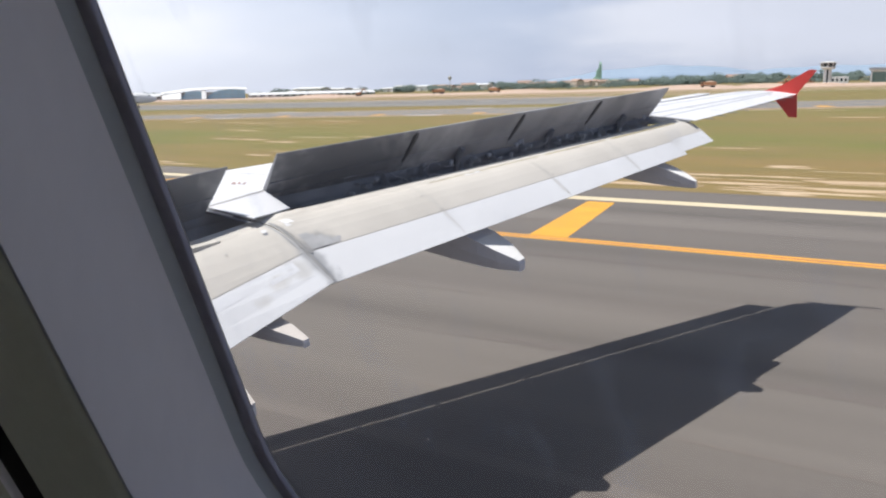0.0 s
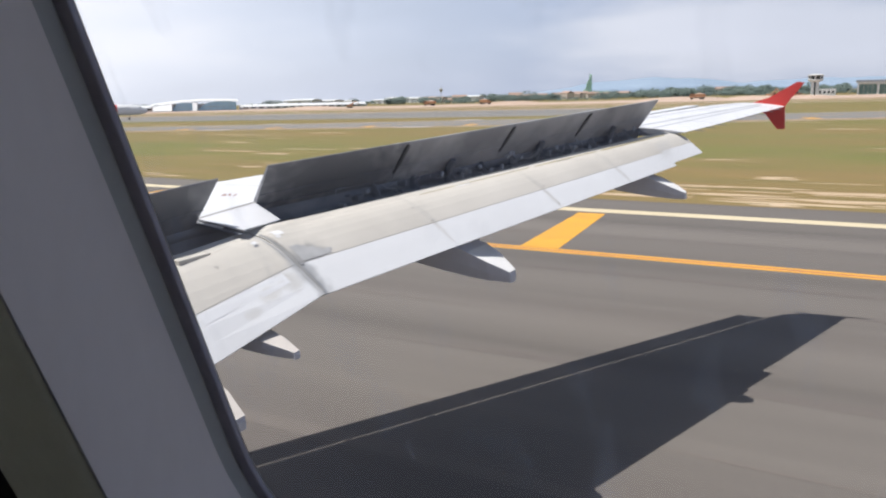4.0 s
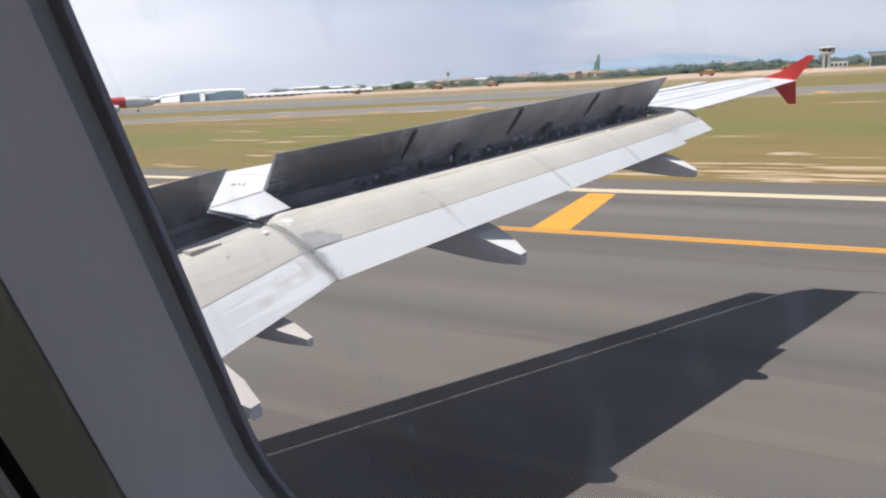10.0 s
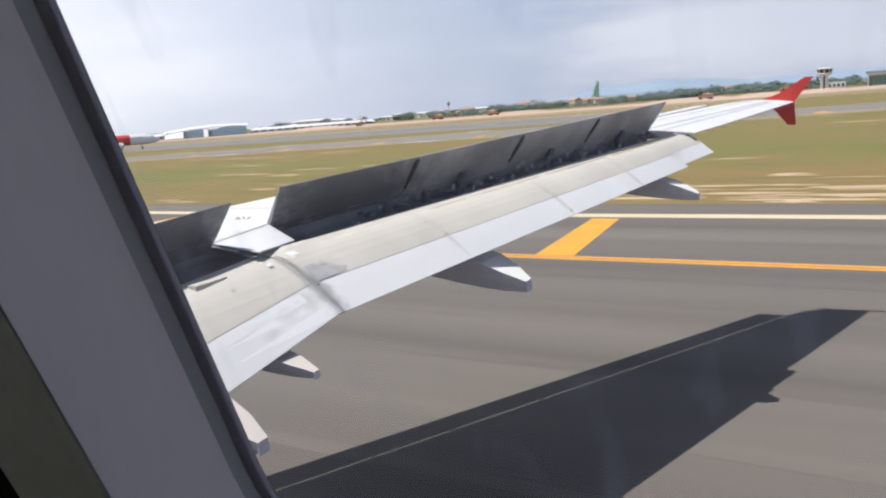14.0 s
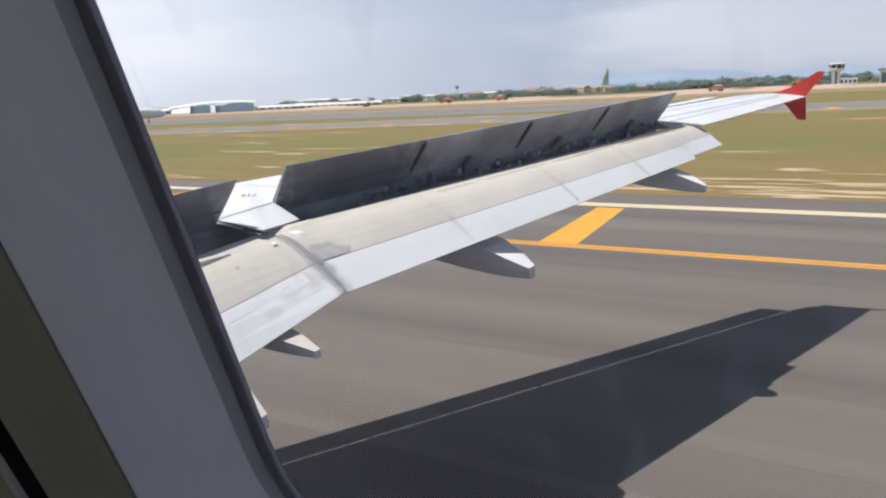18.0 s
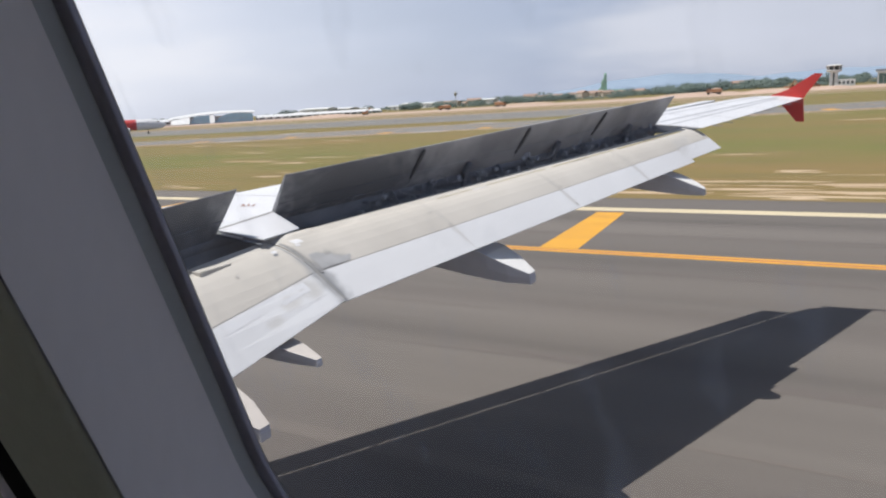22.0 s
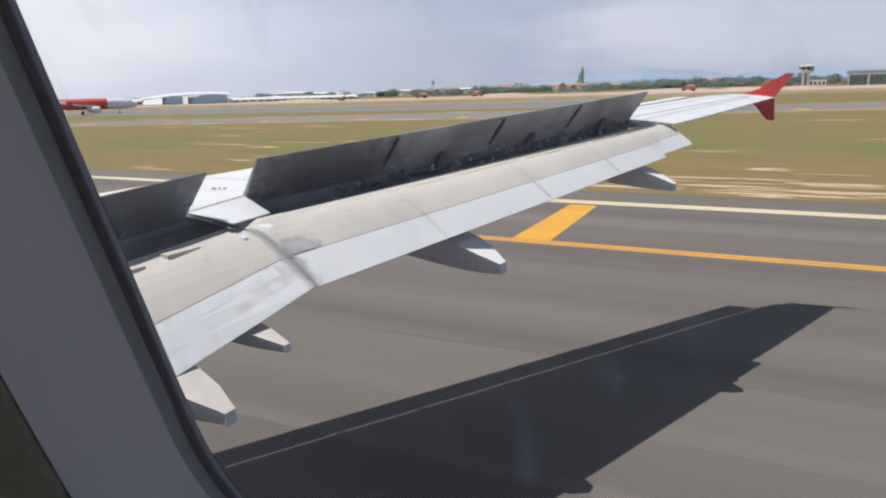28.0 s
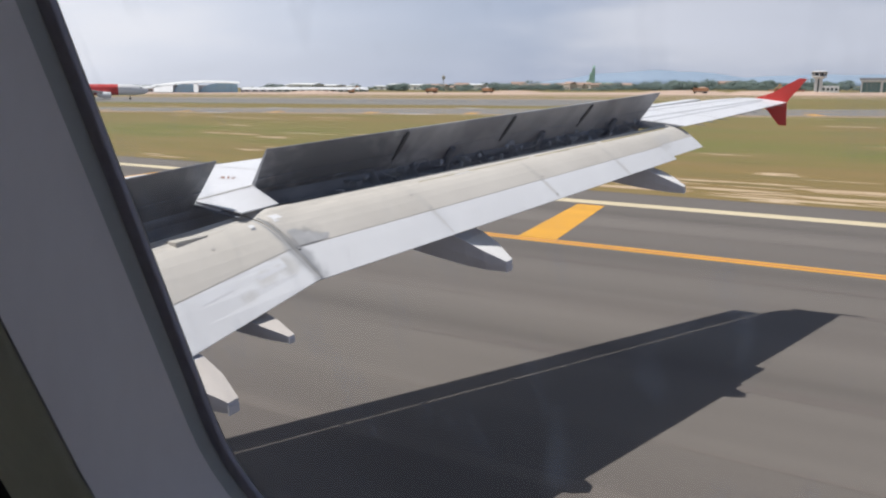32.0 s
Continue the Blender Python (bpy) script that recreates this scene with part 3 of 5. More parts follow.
def le(x):      # leading edge of the fixed wing y, z
    return lerp_line(x, [(1.5, 10.26, 2.97), (6.4, 7.63, 3.27), (16.2, 2.43, 4.15), (16.6, 2.15, 4.18), (16.85, 1.75, 4.20)])


def wing_z(x, y, upper=True):
    (yt, zt), (yl, zl) = te(x), le(x)
    c = yl - yt
    s = min(1.0, max(0.0, (yl - y) / c))
    th = 5 * 0.115 * c * (0.2969 * math.sqrt(s) - 0.126 * s - 0.3516 * s * s + 0.2843 * s ** 3 - 0.1015 * s ** 4)
    return zl + (zt - zl) * s + (th if upper else -0.75 * th)


airliner = tagged(empty("passenger_airliner", (0, 0, 0)), "white passenger airliner on a runway, spoilers raised, flaps lowered", "aircraft")

SPAN = [1.5, 3.0, 4.5, 5.6, 6.25, 6.9, 8.4, 10.0, 11.5, 13.1]
CH = [0, 0.004, 0.015, 0.035, 0.07, 0.13, 0.22, 0.35, 0.5, 0.65, 0.8, 0.92, 1.0]


def section(x, back, inset=0.0):
    """Closed ring of the wing between its leading edge and the line back(x)."""
    yl = le(x)[0]
    yb = back(x)[0]
    up = [(x, yl - (yl - yb) * s, wing_z(x, yl - (yl - yb) * s)) for s in CH]
    lo = [(x, yl - (yl - yb) * s, wing_z(x, yl - (yl - yb) * s, False)) for s in reversed(CH[1:])]
    return up + lo


bm = bmesh.new()
loft(bm, [section(x, hinge) for x in SPAN], mat=lambda i, j: 1 if j == len(CH) - 1 else 0)
wing = part("wing", bm, [M["wing"], M["cavity"]], airliner, "light grey painted wing upper skin", smooth=False)
for p in wing.data.polygons:
    p.use_smooth = len(p.vertices) == 4
bm = bmesh.new()
# end faces coloured dark for the shaded recess beside the spoiler bay
loft(bm, [section(x, te) for x in (13.1, 14.0, 15.0, 15.8, 16.2, 16.6, 16.85)], cap=1)
part("outer_wing", bm, [M["wing"], M["cavity"]], wing)

# kink panel between the inner spoiler and the others
def plate(points, thick, name, mats, parent, label="", under=0):
    """A panel from its upper outline, thick downwards; slot 1 for its underside and edges where two materials are given."""
    bm = bmesh.new()
    up = [bm.verts.new(p) for p in points]
    lo = [bm.verts.new((p[0], p[1], p[2] - thick)) for p in points]
    bm.faces.new(up)
    f2 = bm.faces.new(list(reversed(lo)))
    f2.material_index = under
    for i in range(len(up)):
        k = (i + 1) % len(up)
        fs = bm.faces.new((up[i], lo[i], lo[k], up[k]))
        fs.material_index = under
    bmesh.ops.recalc_face_normals(bm, faces=bm.faces)
    return part(name, bm, mats, parent, label)


SHROUD = [Vector(p) for p in ((6.285, 5.165, 3.458), (6.92, 5.029, 3.535), (6.92, 4.706, 3.375), (6.30, 4.589, 3.388))]


def on_shroud(u, k, lift=0.0):
    """A point of the ruled panel: u across it, k from front to back."""
    a, b_, c, d = SHROUD
    p, q = a.lerp(d, k), b_.lerp(c, k)
    m = p.lerp(q, u)
    return (m.x, m.y, m.z + lift)


bm = bmesh.new()
loft(bm, [[on_shroud(0, k / 8), on_shroud(0.33, k / 8), on_shroud(0.67, k / 8), on_shroud(1, k / 8), on_shroud(1, k / 8, -0.012), on_shroud(0, k / 8, -0.012)] for k in range(9)])
shroud = part("shroud_panel", bm, M["wing"], wing, "white fixed panel at the wing's kink")
for dz, mt, k in ((-0.030, "wing", 0.55), (-0.046, "cavity", 0.95)):
    a, d = SHROUD[0] + Vector((0, 0, dz)), SHROUD[3] + Vector((0, 0, dz))
    lip = [[p + Vector((-0.012, 0, 0)), p + Vector((0.03, 0, 0)), p + Vector((0.03, 0, -0.008)), p + Vector((-0.012, 0, -0.008))] for p in (a, a.lerp(d, k * 0.5), a.lerp(d, k))]
    part("panel_lip", loft(bmesh.new(), lip), M[mt], shroud)
rows = [[on_shroud(u, 0.05 + w, 0.002) for w in (-0.025, 0.025)] for u in [k / 8 for k in range(9)]]
part("panel_joint", loft(bmesh.new(), rows, closed=False), M["seam"], shroud)
for x, y, dx, dy in ((7.10, 5.63, 0.12, 0.05), (7.11, 5.59, 0.10, 0.11), (7.13, 5.55, 0.11, 0.10), (7.14, 5.51, 0.12, 0.04)):
    bm = bmesh.new()
    loft(bm, [[(x + s * dx * 0.6 + w * 0.006, y + s * dy * 0.6 - w * 0.009, wing_z(x + s * dx, y + s * dy) + 0.003) for w in (-1, 1)] for s in (0, 0.5, 1)], closed=False)
    part("stencil_mark", bm, M["mark"], wing)
# aileron lines and skin seams on the upper side
def seam(name, a, b, width, parent, lift=0.002, mat="seam", surf_z=wing_z, n=8):
    bm = bmesh.new()
    a, b = Vector(a), Vector(b)
    d = (b - a).normalized()
    s = Vector((-d.y, d.x)) * width / 2
    rows = []
    for i in range(n + 1):
        p = a + (b - a) * i / n
        rows.append([(q.x, q.y, surf_z(q.x, q.y) + lift) for q in (p - s, p + s)])
    loft(bm, rows, closed=False)
    return part(name, bm, M[mat], parent)


def chord_point(x, s):
    return (x, le(x)[0] + (te(x)[0] - le(x)[0]) * s)


seam("skin_seam", (1.8, 5.22), (6.2, 5.22), 0.035, wing)
seam("skin_seam", (6.2, 5.22), (13.1, 2.95), 0.03, wing, n=20)
seam("skin_seam", chord_point(13.1, 0.60), chord_point(16.7, 0.60), 0.075, wing, mat="band", n=10)
seam("skin_seam", chord_point(13.15, 0.74), chord_point(16.5, 0.72), 0.05, wing, mat="band", n=10)
seam("skin_seam", chord_point(13.2, 0.34), chord_point(16.6, 0.34), 0.05, wing, mat="band", n=10)
for xs in (7.6, 8.9, 10.3, 11.6, 12.8):
    seam("skin_seam", chord_point(xs, 0.1), (xs, hinge(xs)[0] + 0.1), 0.012, wing)
for xs in (14.2, 15.4, 16.4):
    seam("skin_seam", chord_point(xs, 0.3), chord_point(xs, 0.97), 0.012, wing)
seam("skin_seam", (13.13, hinge(13.13)[0]), chord_point(13.13, 0.99), 0.03, wing)


# leading-edge slats, standing off the wing with a slot
def slat(x0, x1):
    rings = []
    for x in (x0, (x0 + x1) / 2, x1):
        y, z = le(x)
        rings.append([(x, y + 0.036, z + 0.06), (x, y + 0.26, z + 0.06), (x, y + 0.43, z + 0.0), (x, y + 0.505, z - 0.075), (x, y + 0.49, z - 0.14),
                      (x, y + 0.36, z - 0.13), (x, y + 0.23, z - 0.03), (x, y + 0.036, z + 0.04)])
    part("slat", loft(bmesh.new(), rings), M["wing"], wing, "lowered leading-edge slat")


for a, b in ((2.4, 5.1), (6.5, 8.9), (8.903, 11.3), (11.303, 13.7), (13.703, 16.2)):
    slat(a, b)
for x in (3.0, 4.5, 6.9, 8.3, 9.4, 10.8, 11.8, 13.2, 14.2, 15.6):
    y, z = le(x)
    part("slat_track", boxed((x - 0.03, y - 0.15, z - 0.06), (x + 0.03, y + 0.24, z + 0.02), 0.01), M["pipe"], wing)

# rear spar, brackets and pipes in the spoiler bay
bm = bmesh.new()
rows = []
for x in (1.5, 4, 6.2, 6.75, 9, 11, 13.1):
    y, z = hinge(x)
    rows.append([(x, y + 0.01, z - 0.035), (x, y + 0.015, z - 0.36)])
loft(bm, rows, closed=False)
spar = part("rear_spar", bm, M["cavity"], airliner, "dark spoiler bay wall")
rnd = random.Random(5)
for i in range(9):                                    # ribs that stand off the bay wall
    x = 8.3 + i * 0.52
    y, z = hinge(x)
    rings = [[(x + dx, y + 0.01, z + 0.0), (x + dx, y - 0.05, z - 0.02), (x + dx, y - 0.13, z - 0.15), (x + dx, y - 0.11, z - 0.28), (x + dx, y + 0.01, z - 0.34)] for dx in (0.0, 0.012)]
    part("rib", loft(bmesh.new(), rings), M["cavity"], spar)
for i in range(170):
    x = 7.7 + 5.3 * rnd.random() if i < 150 else 2.6 + 3.4 * rnd.random()
    y, z = hinge(x)
    bm = bmesh.new()
    kind = rnd.random()
    z0 = z - rnd.uniform(-0.02, 0.27)
    back = 0.05 + 0.08 * rnd.random()
    if kind < 0.25:
        h = rnd.uniform(0.02, 0.07)
        box(bm, (x, y - back, z0 - h), (x + rnd.uniform(0.03, 0.14), y + 0.01, z0), 0.006)
        part("bracket", bm, M["cavity" if rnd.random() < 0.45 else "bay"], spar)
    elif kind < 0.82:
        c = [Vector((x, y - back, z0))]
        for _ in range(rnd.randint(2, 4)):
            c.append(c[-1] + Vector((rnd.uniform(0.03, 0.14), rnd.uniform(-0.05, 0.03), rnd.uniform(-0.07, 0.07))))
        for p, q in zip(c, c[1:]):
            tube(bm, p, q, 0.005, n=5)
        part("hydraulic_pipe", bm, M["pipe" if rnd.random() < 0.6 else "bay"], spar)
    else:
        lathe(bm, [(0.012, -0.03), (0.022, -0.02), (0.022, 0.03), (0.01, 0.04)], 10, Matrix.Translation((x, y - back, z0)) @ Matrix.Rotation(rnd.uniform(0, 1.5), 4, "Y"))
        part("hydraulic_fitting", bm, M["bay"], spar)
for xa, xb, dz in ((7.0, 9.2, 0.17), (9.3, 12.9, 0.15), (7.0, 12.9, 0.24), (2.5, 6.0, 0.2)):
    bm = bmesh.new()
    n = 12
    for i in range(n):
        p, q = [(x, hinge(x)[0] - 0.04, hinge(x)[1] - dz) for x in (xa + (xb - xa) * i / n, xa + (xb - xa) * (i + 1) / n)]
        tube(bm, p, q, 0.010, n=6)
    part("hydraulic_pipe", bm, M["cavity"], spar)


# spoilers, all raised
SPOILER_UP = 50.0


def spoiler(x0, x1, chord0, chord1):
    (ya, za), (yb, zb) = hinge(x0), hinge(x1)
    ha, hb = Vector((x0, ya, za)), Vector((x1, yb, zb))
    axis = (hb - ha).normalized()
    back = axis.cross(Vector((0, 0, 1))).normalized() * -1
    if back.y > 0:
        back = -back
    up = Vector((0, 0, 1))
    d = back * math.cos(radians(SPOILER_UP)) + up * math.sin(radians(SPOILER_UP))
    nrm = axis.cross(d).normalized()
    if nrm.y < 0:
        nrm = -nrm           # towards the sunlit upper face
    rings = []
    for s, t in ((-0.10, 0.045), (0.04, 0.05), (0.5, 0.04), (0.97, 0.018), (1.0, 0.008)):
        a, b = ha + d * chord0 * s, hb + d * chord1 * s
        rings.append([a + nrm * t * 0.5, b + nrm * t * 0.5, b - nrm * t * 0.5, a - nrm * t * 0.5])
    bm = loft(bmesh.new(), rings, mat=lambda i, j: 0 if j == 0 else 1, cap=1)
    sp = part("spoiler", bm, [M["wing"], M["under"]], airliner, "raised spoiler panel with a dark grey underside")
    # stiffener, dark edge strip and actuator on the underside
    off = -nrm * 0.032
    for k in (0.5,) if x0 > 8 else ():
        a = ha.lerp(hb, k) + off
        bm = bmesh.new()
        tube(bm, a + d * 0.02 + off, a + d * chord0 * 0.30 + off * 0.5, 0.048, 0.035, 10)
        tube(bm, a + d * chord0 * 0.27 + off * 0.5, a - up * 0.2 - d * 0.1, 0.022, 0.03, 8)
        part("actuator", bm, M["cavity"], sp, "dark hydraulic actuator")
    if x0 > 6 and x1 < 13:
        w = axis * 0.026
        strip = [[p + off * 0.72 - w * q, p + off * 0.72 + w * q, p + off * 1.1 + w * q * 0.8, p + off * 1.1 - w * q * 0.8] for p, q in ((hb + d * chord1 * 0.22 - axis * 0.02, 0.5), (hb + d * chord1 * 0.5 - axis * 0.008, 1.1), (hb + d * chord1 * 0.75, 1.1), (hb + d * chord1 * 0.93, 0.9), (hb + d * chord1 * 0.965, 0.6))]
        part("edge_seal", loft(bmesh.new(), strip), M["rubber"], sp, "dark strip along the joint between spoilers")
    a, b = ha + d * chord0 * 0.36 + off * 0.85, hb + d * chord1 * 0.36 + off * 0.85
    part("stiffener", tubed(a, b, 0.006, n=6), M["under"], sp)
    return sp


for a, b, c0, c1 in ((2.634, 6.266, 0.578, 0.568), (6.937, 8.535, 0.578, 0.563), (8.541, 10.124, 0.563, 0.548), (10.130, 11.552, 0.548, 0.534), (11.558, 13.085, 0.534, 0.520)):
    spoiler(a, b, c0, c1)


# flaps, fully lowered
def flap_ring(x, p_le, p_te):
    a, b = Vector((x, *p_le)), Vector((x, *p_te))
    d = b - a
    c = d.length
    n = Vector((0, -d.z, d.y)).normalized()
    if n.z < 0:
        n = -n
    prof = [(0.0, 0.0), (0.025, 0.013), (0.06, 0.028), (0.14, 0.05), (0.24, 0.064), (0.36, 0.068), (0.48, 0.062), (0.565, 0.054), (0.575, 0.049), (0.70, 0.038), (0.85, 0.02), (1.0, 0.002),
            (1.0, -0.008), (0.8, -0.012), (0.5, -0.03), (0.2, -0.055), (0.02, -0.10), (-0.12, -0.14), (-0.17, -0.11), (-0.14, -0.05), (-0.06, -0.015)]
    return [a + d * u + n * (v * c) for u, v in prof]


def flap(name, stations, label):
    # lower nose faces take the dark bay metal in place of deep shade
    bm = loft(bmesh.new(), [flap_ring(*s) for s in stations], mat=lambda i, j: 2 if 15 <= j <= 18 else 0 if (j <= 7 or j > 18) else 1)
    ob = part(name, bm, [M["soiled"], M["flap"], M["cavity"]], airliner, label)
    return ob


def outer_flap_line(x):
    k = (x - 6.45) / (13.2 - 6.45)
    return (4.60 + (2.31 - 4.60) * k, 3.315 + (3.875 - 3.315) * k), (3.86 + (1.82 - 3.86) * k, 2.838 + (3.54 - 2.838) * k)


FLAP_O = flap("outer_flap", [(x, *outer_flap_line(x)) for x in (6.44, 8, 9.5, 11, 12.35)], "lowered outer flap, beige soiled front band and white rear")


def short_te(x):
    (a, b) = outer_flap_line(x)
    k = 0.9
    return a, (a[0] + (b[0] - a[0]) * k, a[1] + (b[1] - a[1]) * k)


flap("outer_flap_end", [(x, *short_te(x)) for x in (12.352, 12.8, 13.2)], "outboard end of the lowered flap")


def inner_flap_line(x):
    return (4.60, 3.30 + 0.075 * (x - 6.36)), (3.83, 2.85 + 0.15 * (x - 6.36))


FLAP_I = flap("inner_flap", [(x, *inner_flap_line(x)) for x in (2.3, 4.0, 5.2, 6.425)], "lowered inner flap, soiled beige front band and patched white rear")


def flap_seam(line, x0, x1, u0, u1, width, parent, mat="seam", lift=0.002, name="seam", n=6):
    """A strip laid on the flap's upper side from (x0, u0) to (x1, u1), u along its chord."""
    us = [0.0, 0.06, 0.14, 0.24, 0.36, 0.48, 0.565, 0.575, 0.70, 0.85, 1.0]
    vs = [0.0, 0.028, 0.05, 0.064, 0.068, 0.062, 0.054, 0.049, 0.038, 0.02, 0.002]
    along_x = abs(x1 - x0) > 0.2 and abs(u1 - u0) < 0.06
    rows = []
    for i in range(n + 1):
        k = i / n
        x, u = x0 + (x1 - x0) * k, u0 + (u1 - u0) * k
        row = []
        for sgn in (-0.5, 0.5):
            xx = x if along_x else x + sgn * width
            p_le, p_te = line(xx)
            a, b = Vector((xx, *p_le)), Vector((xx, *p_te))
            d = b - a
            nn = Vector((0, -d.z, d.y)).normalized()
            if nn.z < 0:
                nn = -nn
            uu = u + (sgn * width / d.length if along_x else 0)
            row.append(a + d * uu + nn * (float(np.interp(uu, us, vs)) * d.length + lift))
        rows.append(row)
    return part(name, loft(bmesh.new(), rows, closed=False), M[mat], parent)


for xs in (8.05, 9.75, 11.2, 12.3):
    flap_seam(outer_flap_line, xs, xs, 0.30, 0.97, 0.007, FLAP_O, "faint", n=10)
flap_seam(outer_flap_line, 6.50, 6.50, 0.05, 0.60, 0.03, FLAP_O, "soiled", 0.007, "end_rib", 10)
flap_seam(outer_flap_line, 6.462, 6.462, 0.03, 0.97, 0.032, FLAP_O, "stain", 0.005, "end_seal", 10)
flap_seam(outer_flap_line, 6.62, 6.78, 0.16, 0.16, 0.09, FLAP_O, "flap", 0.006, "access_plate", 2)
flap_seam(inner_flap_line, 6.40, 6.40, 0.02, 0.98, 0.02, FLAP_I, "smear", 0.004, "end_rib", 10)
for xa, xb, up in ((5.52, 5.86, 0.045), (5.10, 5.30, 0.03)):
    za = inner_flap_line(xa)[0][1]
    part("nose_plate", boxed((xa, 4.55, za - 0.02), (xb, 4.585 + 2.2 * up, za + 0.02 + 0.3 * up), 0.004), M["soiled"], FLAP_I, "grey plate standing on the flap's nose")
for xs, u0, u1, w, mt in ((6.30, 0.10, 0.15, 0.06, "flap"), (6.28, 0.16, 0.19, 0.05, "cavity"), (5.9, 0.0, 0.035, 0.35, "soiled"), (5.2, 0.0, 0.03, 0.5, "soiled")):
    flap_seam(inner_flap_line, xs, xs, u0, u1, w, FLAP_I, mt, 0.003, "worn_plate", 3)
for xs, u0, u1, w, mt in ((6.60, 0.03, 0.12, 0.09, "flap"), (6.56, 0.13, 0.17, 0.05, "flap"), (8.9, 0.01, 0.05, 0.22, "wing"), (10.6, 0.01, 0.05, 0.25, "seam"), (12.6, 0.02, 0.05, 0.2, "seam")):
    flap_seam(outer_flap_line, xs, xs, u0, u1, w, FLAP_O, mt, 0.003, "worn_plate", 3)
for k in range(6):                                    # ragged bare-metal smear beside the joint
    w = (0.10, 0.13, 0.20, 0.24, 0.33, 0.30)[k]
    flap_seam(outer_flap_line, 6.53 + w / 2, 6.53 + w / 2, 0.33 + 0.038 * k, 0.368 + 0.038 * k, w, FLAP_O, "smear", 0.003, "grease_smear", 1)
for xs, w, u0, u1 in ((6.05, 0.35, 0.60, 0.72), (5.72, 0.3, 0.58, 0.66), (5.45, 0.34, 0.60, 0.69)):
    flap_seam(inner_flap_line, xs, xs, u0, u1, w, FLAP_I, "wing", 0.0015, "repair_patch", 4)
for xs, u in ((5.75, 0.22), (8.0, 0.24), (8.05, 0.52), (9.8, 0.5), (9.75, 0.9), (11.1, 0.2)):
    ln, own = (inner_flap_line, FLAP_I) if xs < 6.3 else (outer_flap_line, FLAP_O)
    flap_seam(ln, xs, xs + 0.0, u, u + 0.028, 0.03, own, "scuff", 0.004, "drain_mark", 1)


# flap track fairings: boat-shaped pods, sunlight put into the outer flat tails' top colour
def fairing(x, tip, front, wide, deep, blunt=0.4):
    """tip: (y, z) of the blunt tail; front: length forward of it."""
    yt, zt = tip
    rings = []
    for s, w, up, dn in ((0.0, 0.75 * blunt, 0.085, -0.06), (0.02, blunt, 0.12, -0.067), (0.085, 0.80, 0.225, -0.064), (0.165, 1.0, 0.34, -0.045), (0.3, 1.0, 0.47, 0.0), (0.55, 0.95, 0.58, 0.12), (0.8, 0.8, 0.62, 0.28), (1.0, 0.3, 0.56, 0.46)):
        y = yt + front * s
        hw = wide / 2 * w
        t, b = zt + up * deep / 0.4, zt + dn * deep / 0.4
        rings.append([(x - hw, y, t), (x + hw, y, t), (x + hw * 0.8, y, t - (t - b) * 0.5), (x + hw * 0.5, y, b + (t - b) * 0.08), (x, y, b), (x - hw * 0.5, y, b + (t - b) * 0.08), (x - hw * 0.8, y, t - (t - b) * 0.5)])
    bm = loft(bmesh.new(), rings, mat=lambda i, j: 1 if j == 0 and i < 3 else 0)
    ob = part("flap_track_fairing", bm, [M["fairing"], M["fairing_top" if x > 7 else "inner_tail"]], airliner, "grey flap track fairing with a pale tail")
    part("tail_cap", boxed((x - wide * 0.36 * blunt, yt - 0.008, zt - 0.14 * deep), (x + wide * 0.36 * blunt, yt + 0.01, zt + 0.11 * deep), 0.004), M["fairing"], ob)
    return ob


fairing(12.0, (1.876, 3.063), 2.2, 0.44, 0.27, 0.42)
fairing(8.47, (2.955, 2.617), 2.5, 0.50, 0.34, 0.42)
fairing(5.70, (3.565, 2.575), 2.4, 0.23, 0.175)
fairing(4.88, (3.385, 2.385), 2.6, 0.34, 0.27)

# added olive strips on the flap's nose for grass seen through the slot, and static wicks on the trailing edge
for xa, xb, wd in ((8.3, 10.0, 0.014), (10.1, 11.3, 0.022), (11.4, 12.9, 0.036)):
    flap_seam(outer_flap_line, xa, xb, wd * 0.7, wd * 0.7, wd, FLAP_O, "slot_olive", 0.003, "edge_sealant", 8)
for i in range(9):
    x = 13.45 + 0.36 * i
    y, z = te(x)
    part("static_wick", tubed((x, y + 0.02, z), (x + 0.02, y - 0.14, z - 0.015), 0.007, 0.003, 6), M["cavity"], wing, "thin black static wick")

# red wingtip fence, a thin arrow-shaped fin
fence = [(1.60, 4.23), (1.30, 4.33), (0.86, 4.60), (0.73, 4.585), (0.98, 4.24), (1.03, 4.16), (1.005, 3.735), (1.14, 3.74), (1.36, 4.02), (1.55, 4.14)]
bm = bmesh.new()
rings = [[(16.84, y, z) for y, z in fence], [(16.875, y, z) for y, z in fence]]
loft(bm, rings)
part("wingtip_fence", bm, M["red"], airliner, "red arrow-shaped wingtip fence")
part("tip_light", boxed((16.80, 1.66, 4.19), (16.87, 1.95, 4.235), 0.015), M["air_white"], airliner)

# fuselage skin with the opening at the seat's window, and the wheels that carry it
bm = bmesh.new()
NA, RF, ZC = 96, 1.93, 4.05
ys = [-14 + 0.9 * i for i in range(15)] + [-0.95 + 0.1 * i for i in range(22)] + [1.9 + 0.9 * i for i in range(17)]
grid = [[bm.verts.new((RF * math.cos(2 * math.pi * k / NA), y, ZC + 1.03 * RF * math.sin(2 * math.pi * k / NA))) for k in range(NA)] for y in ys]
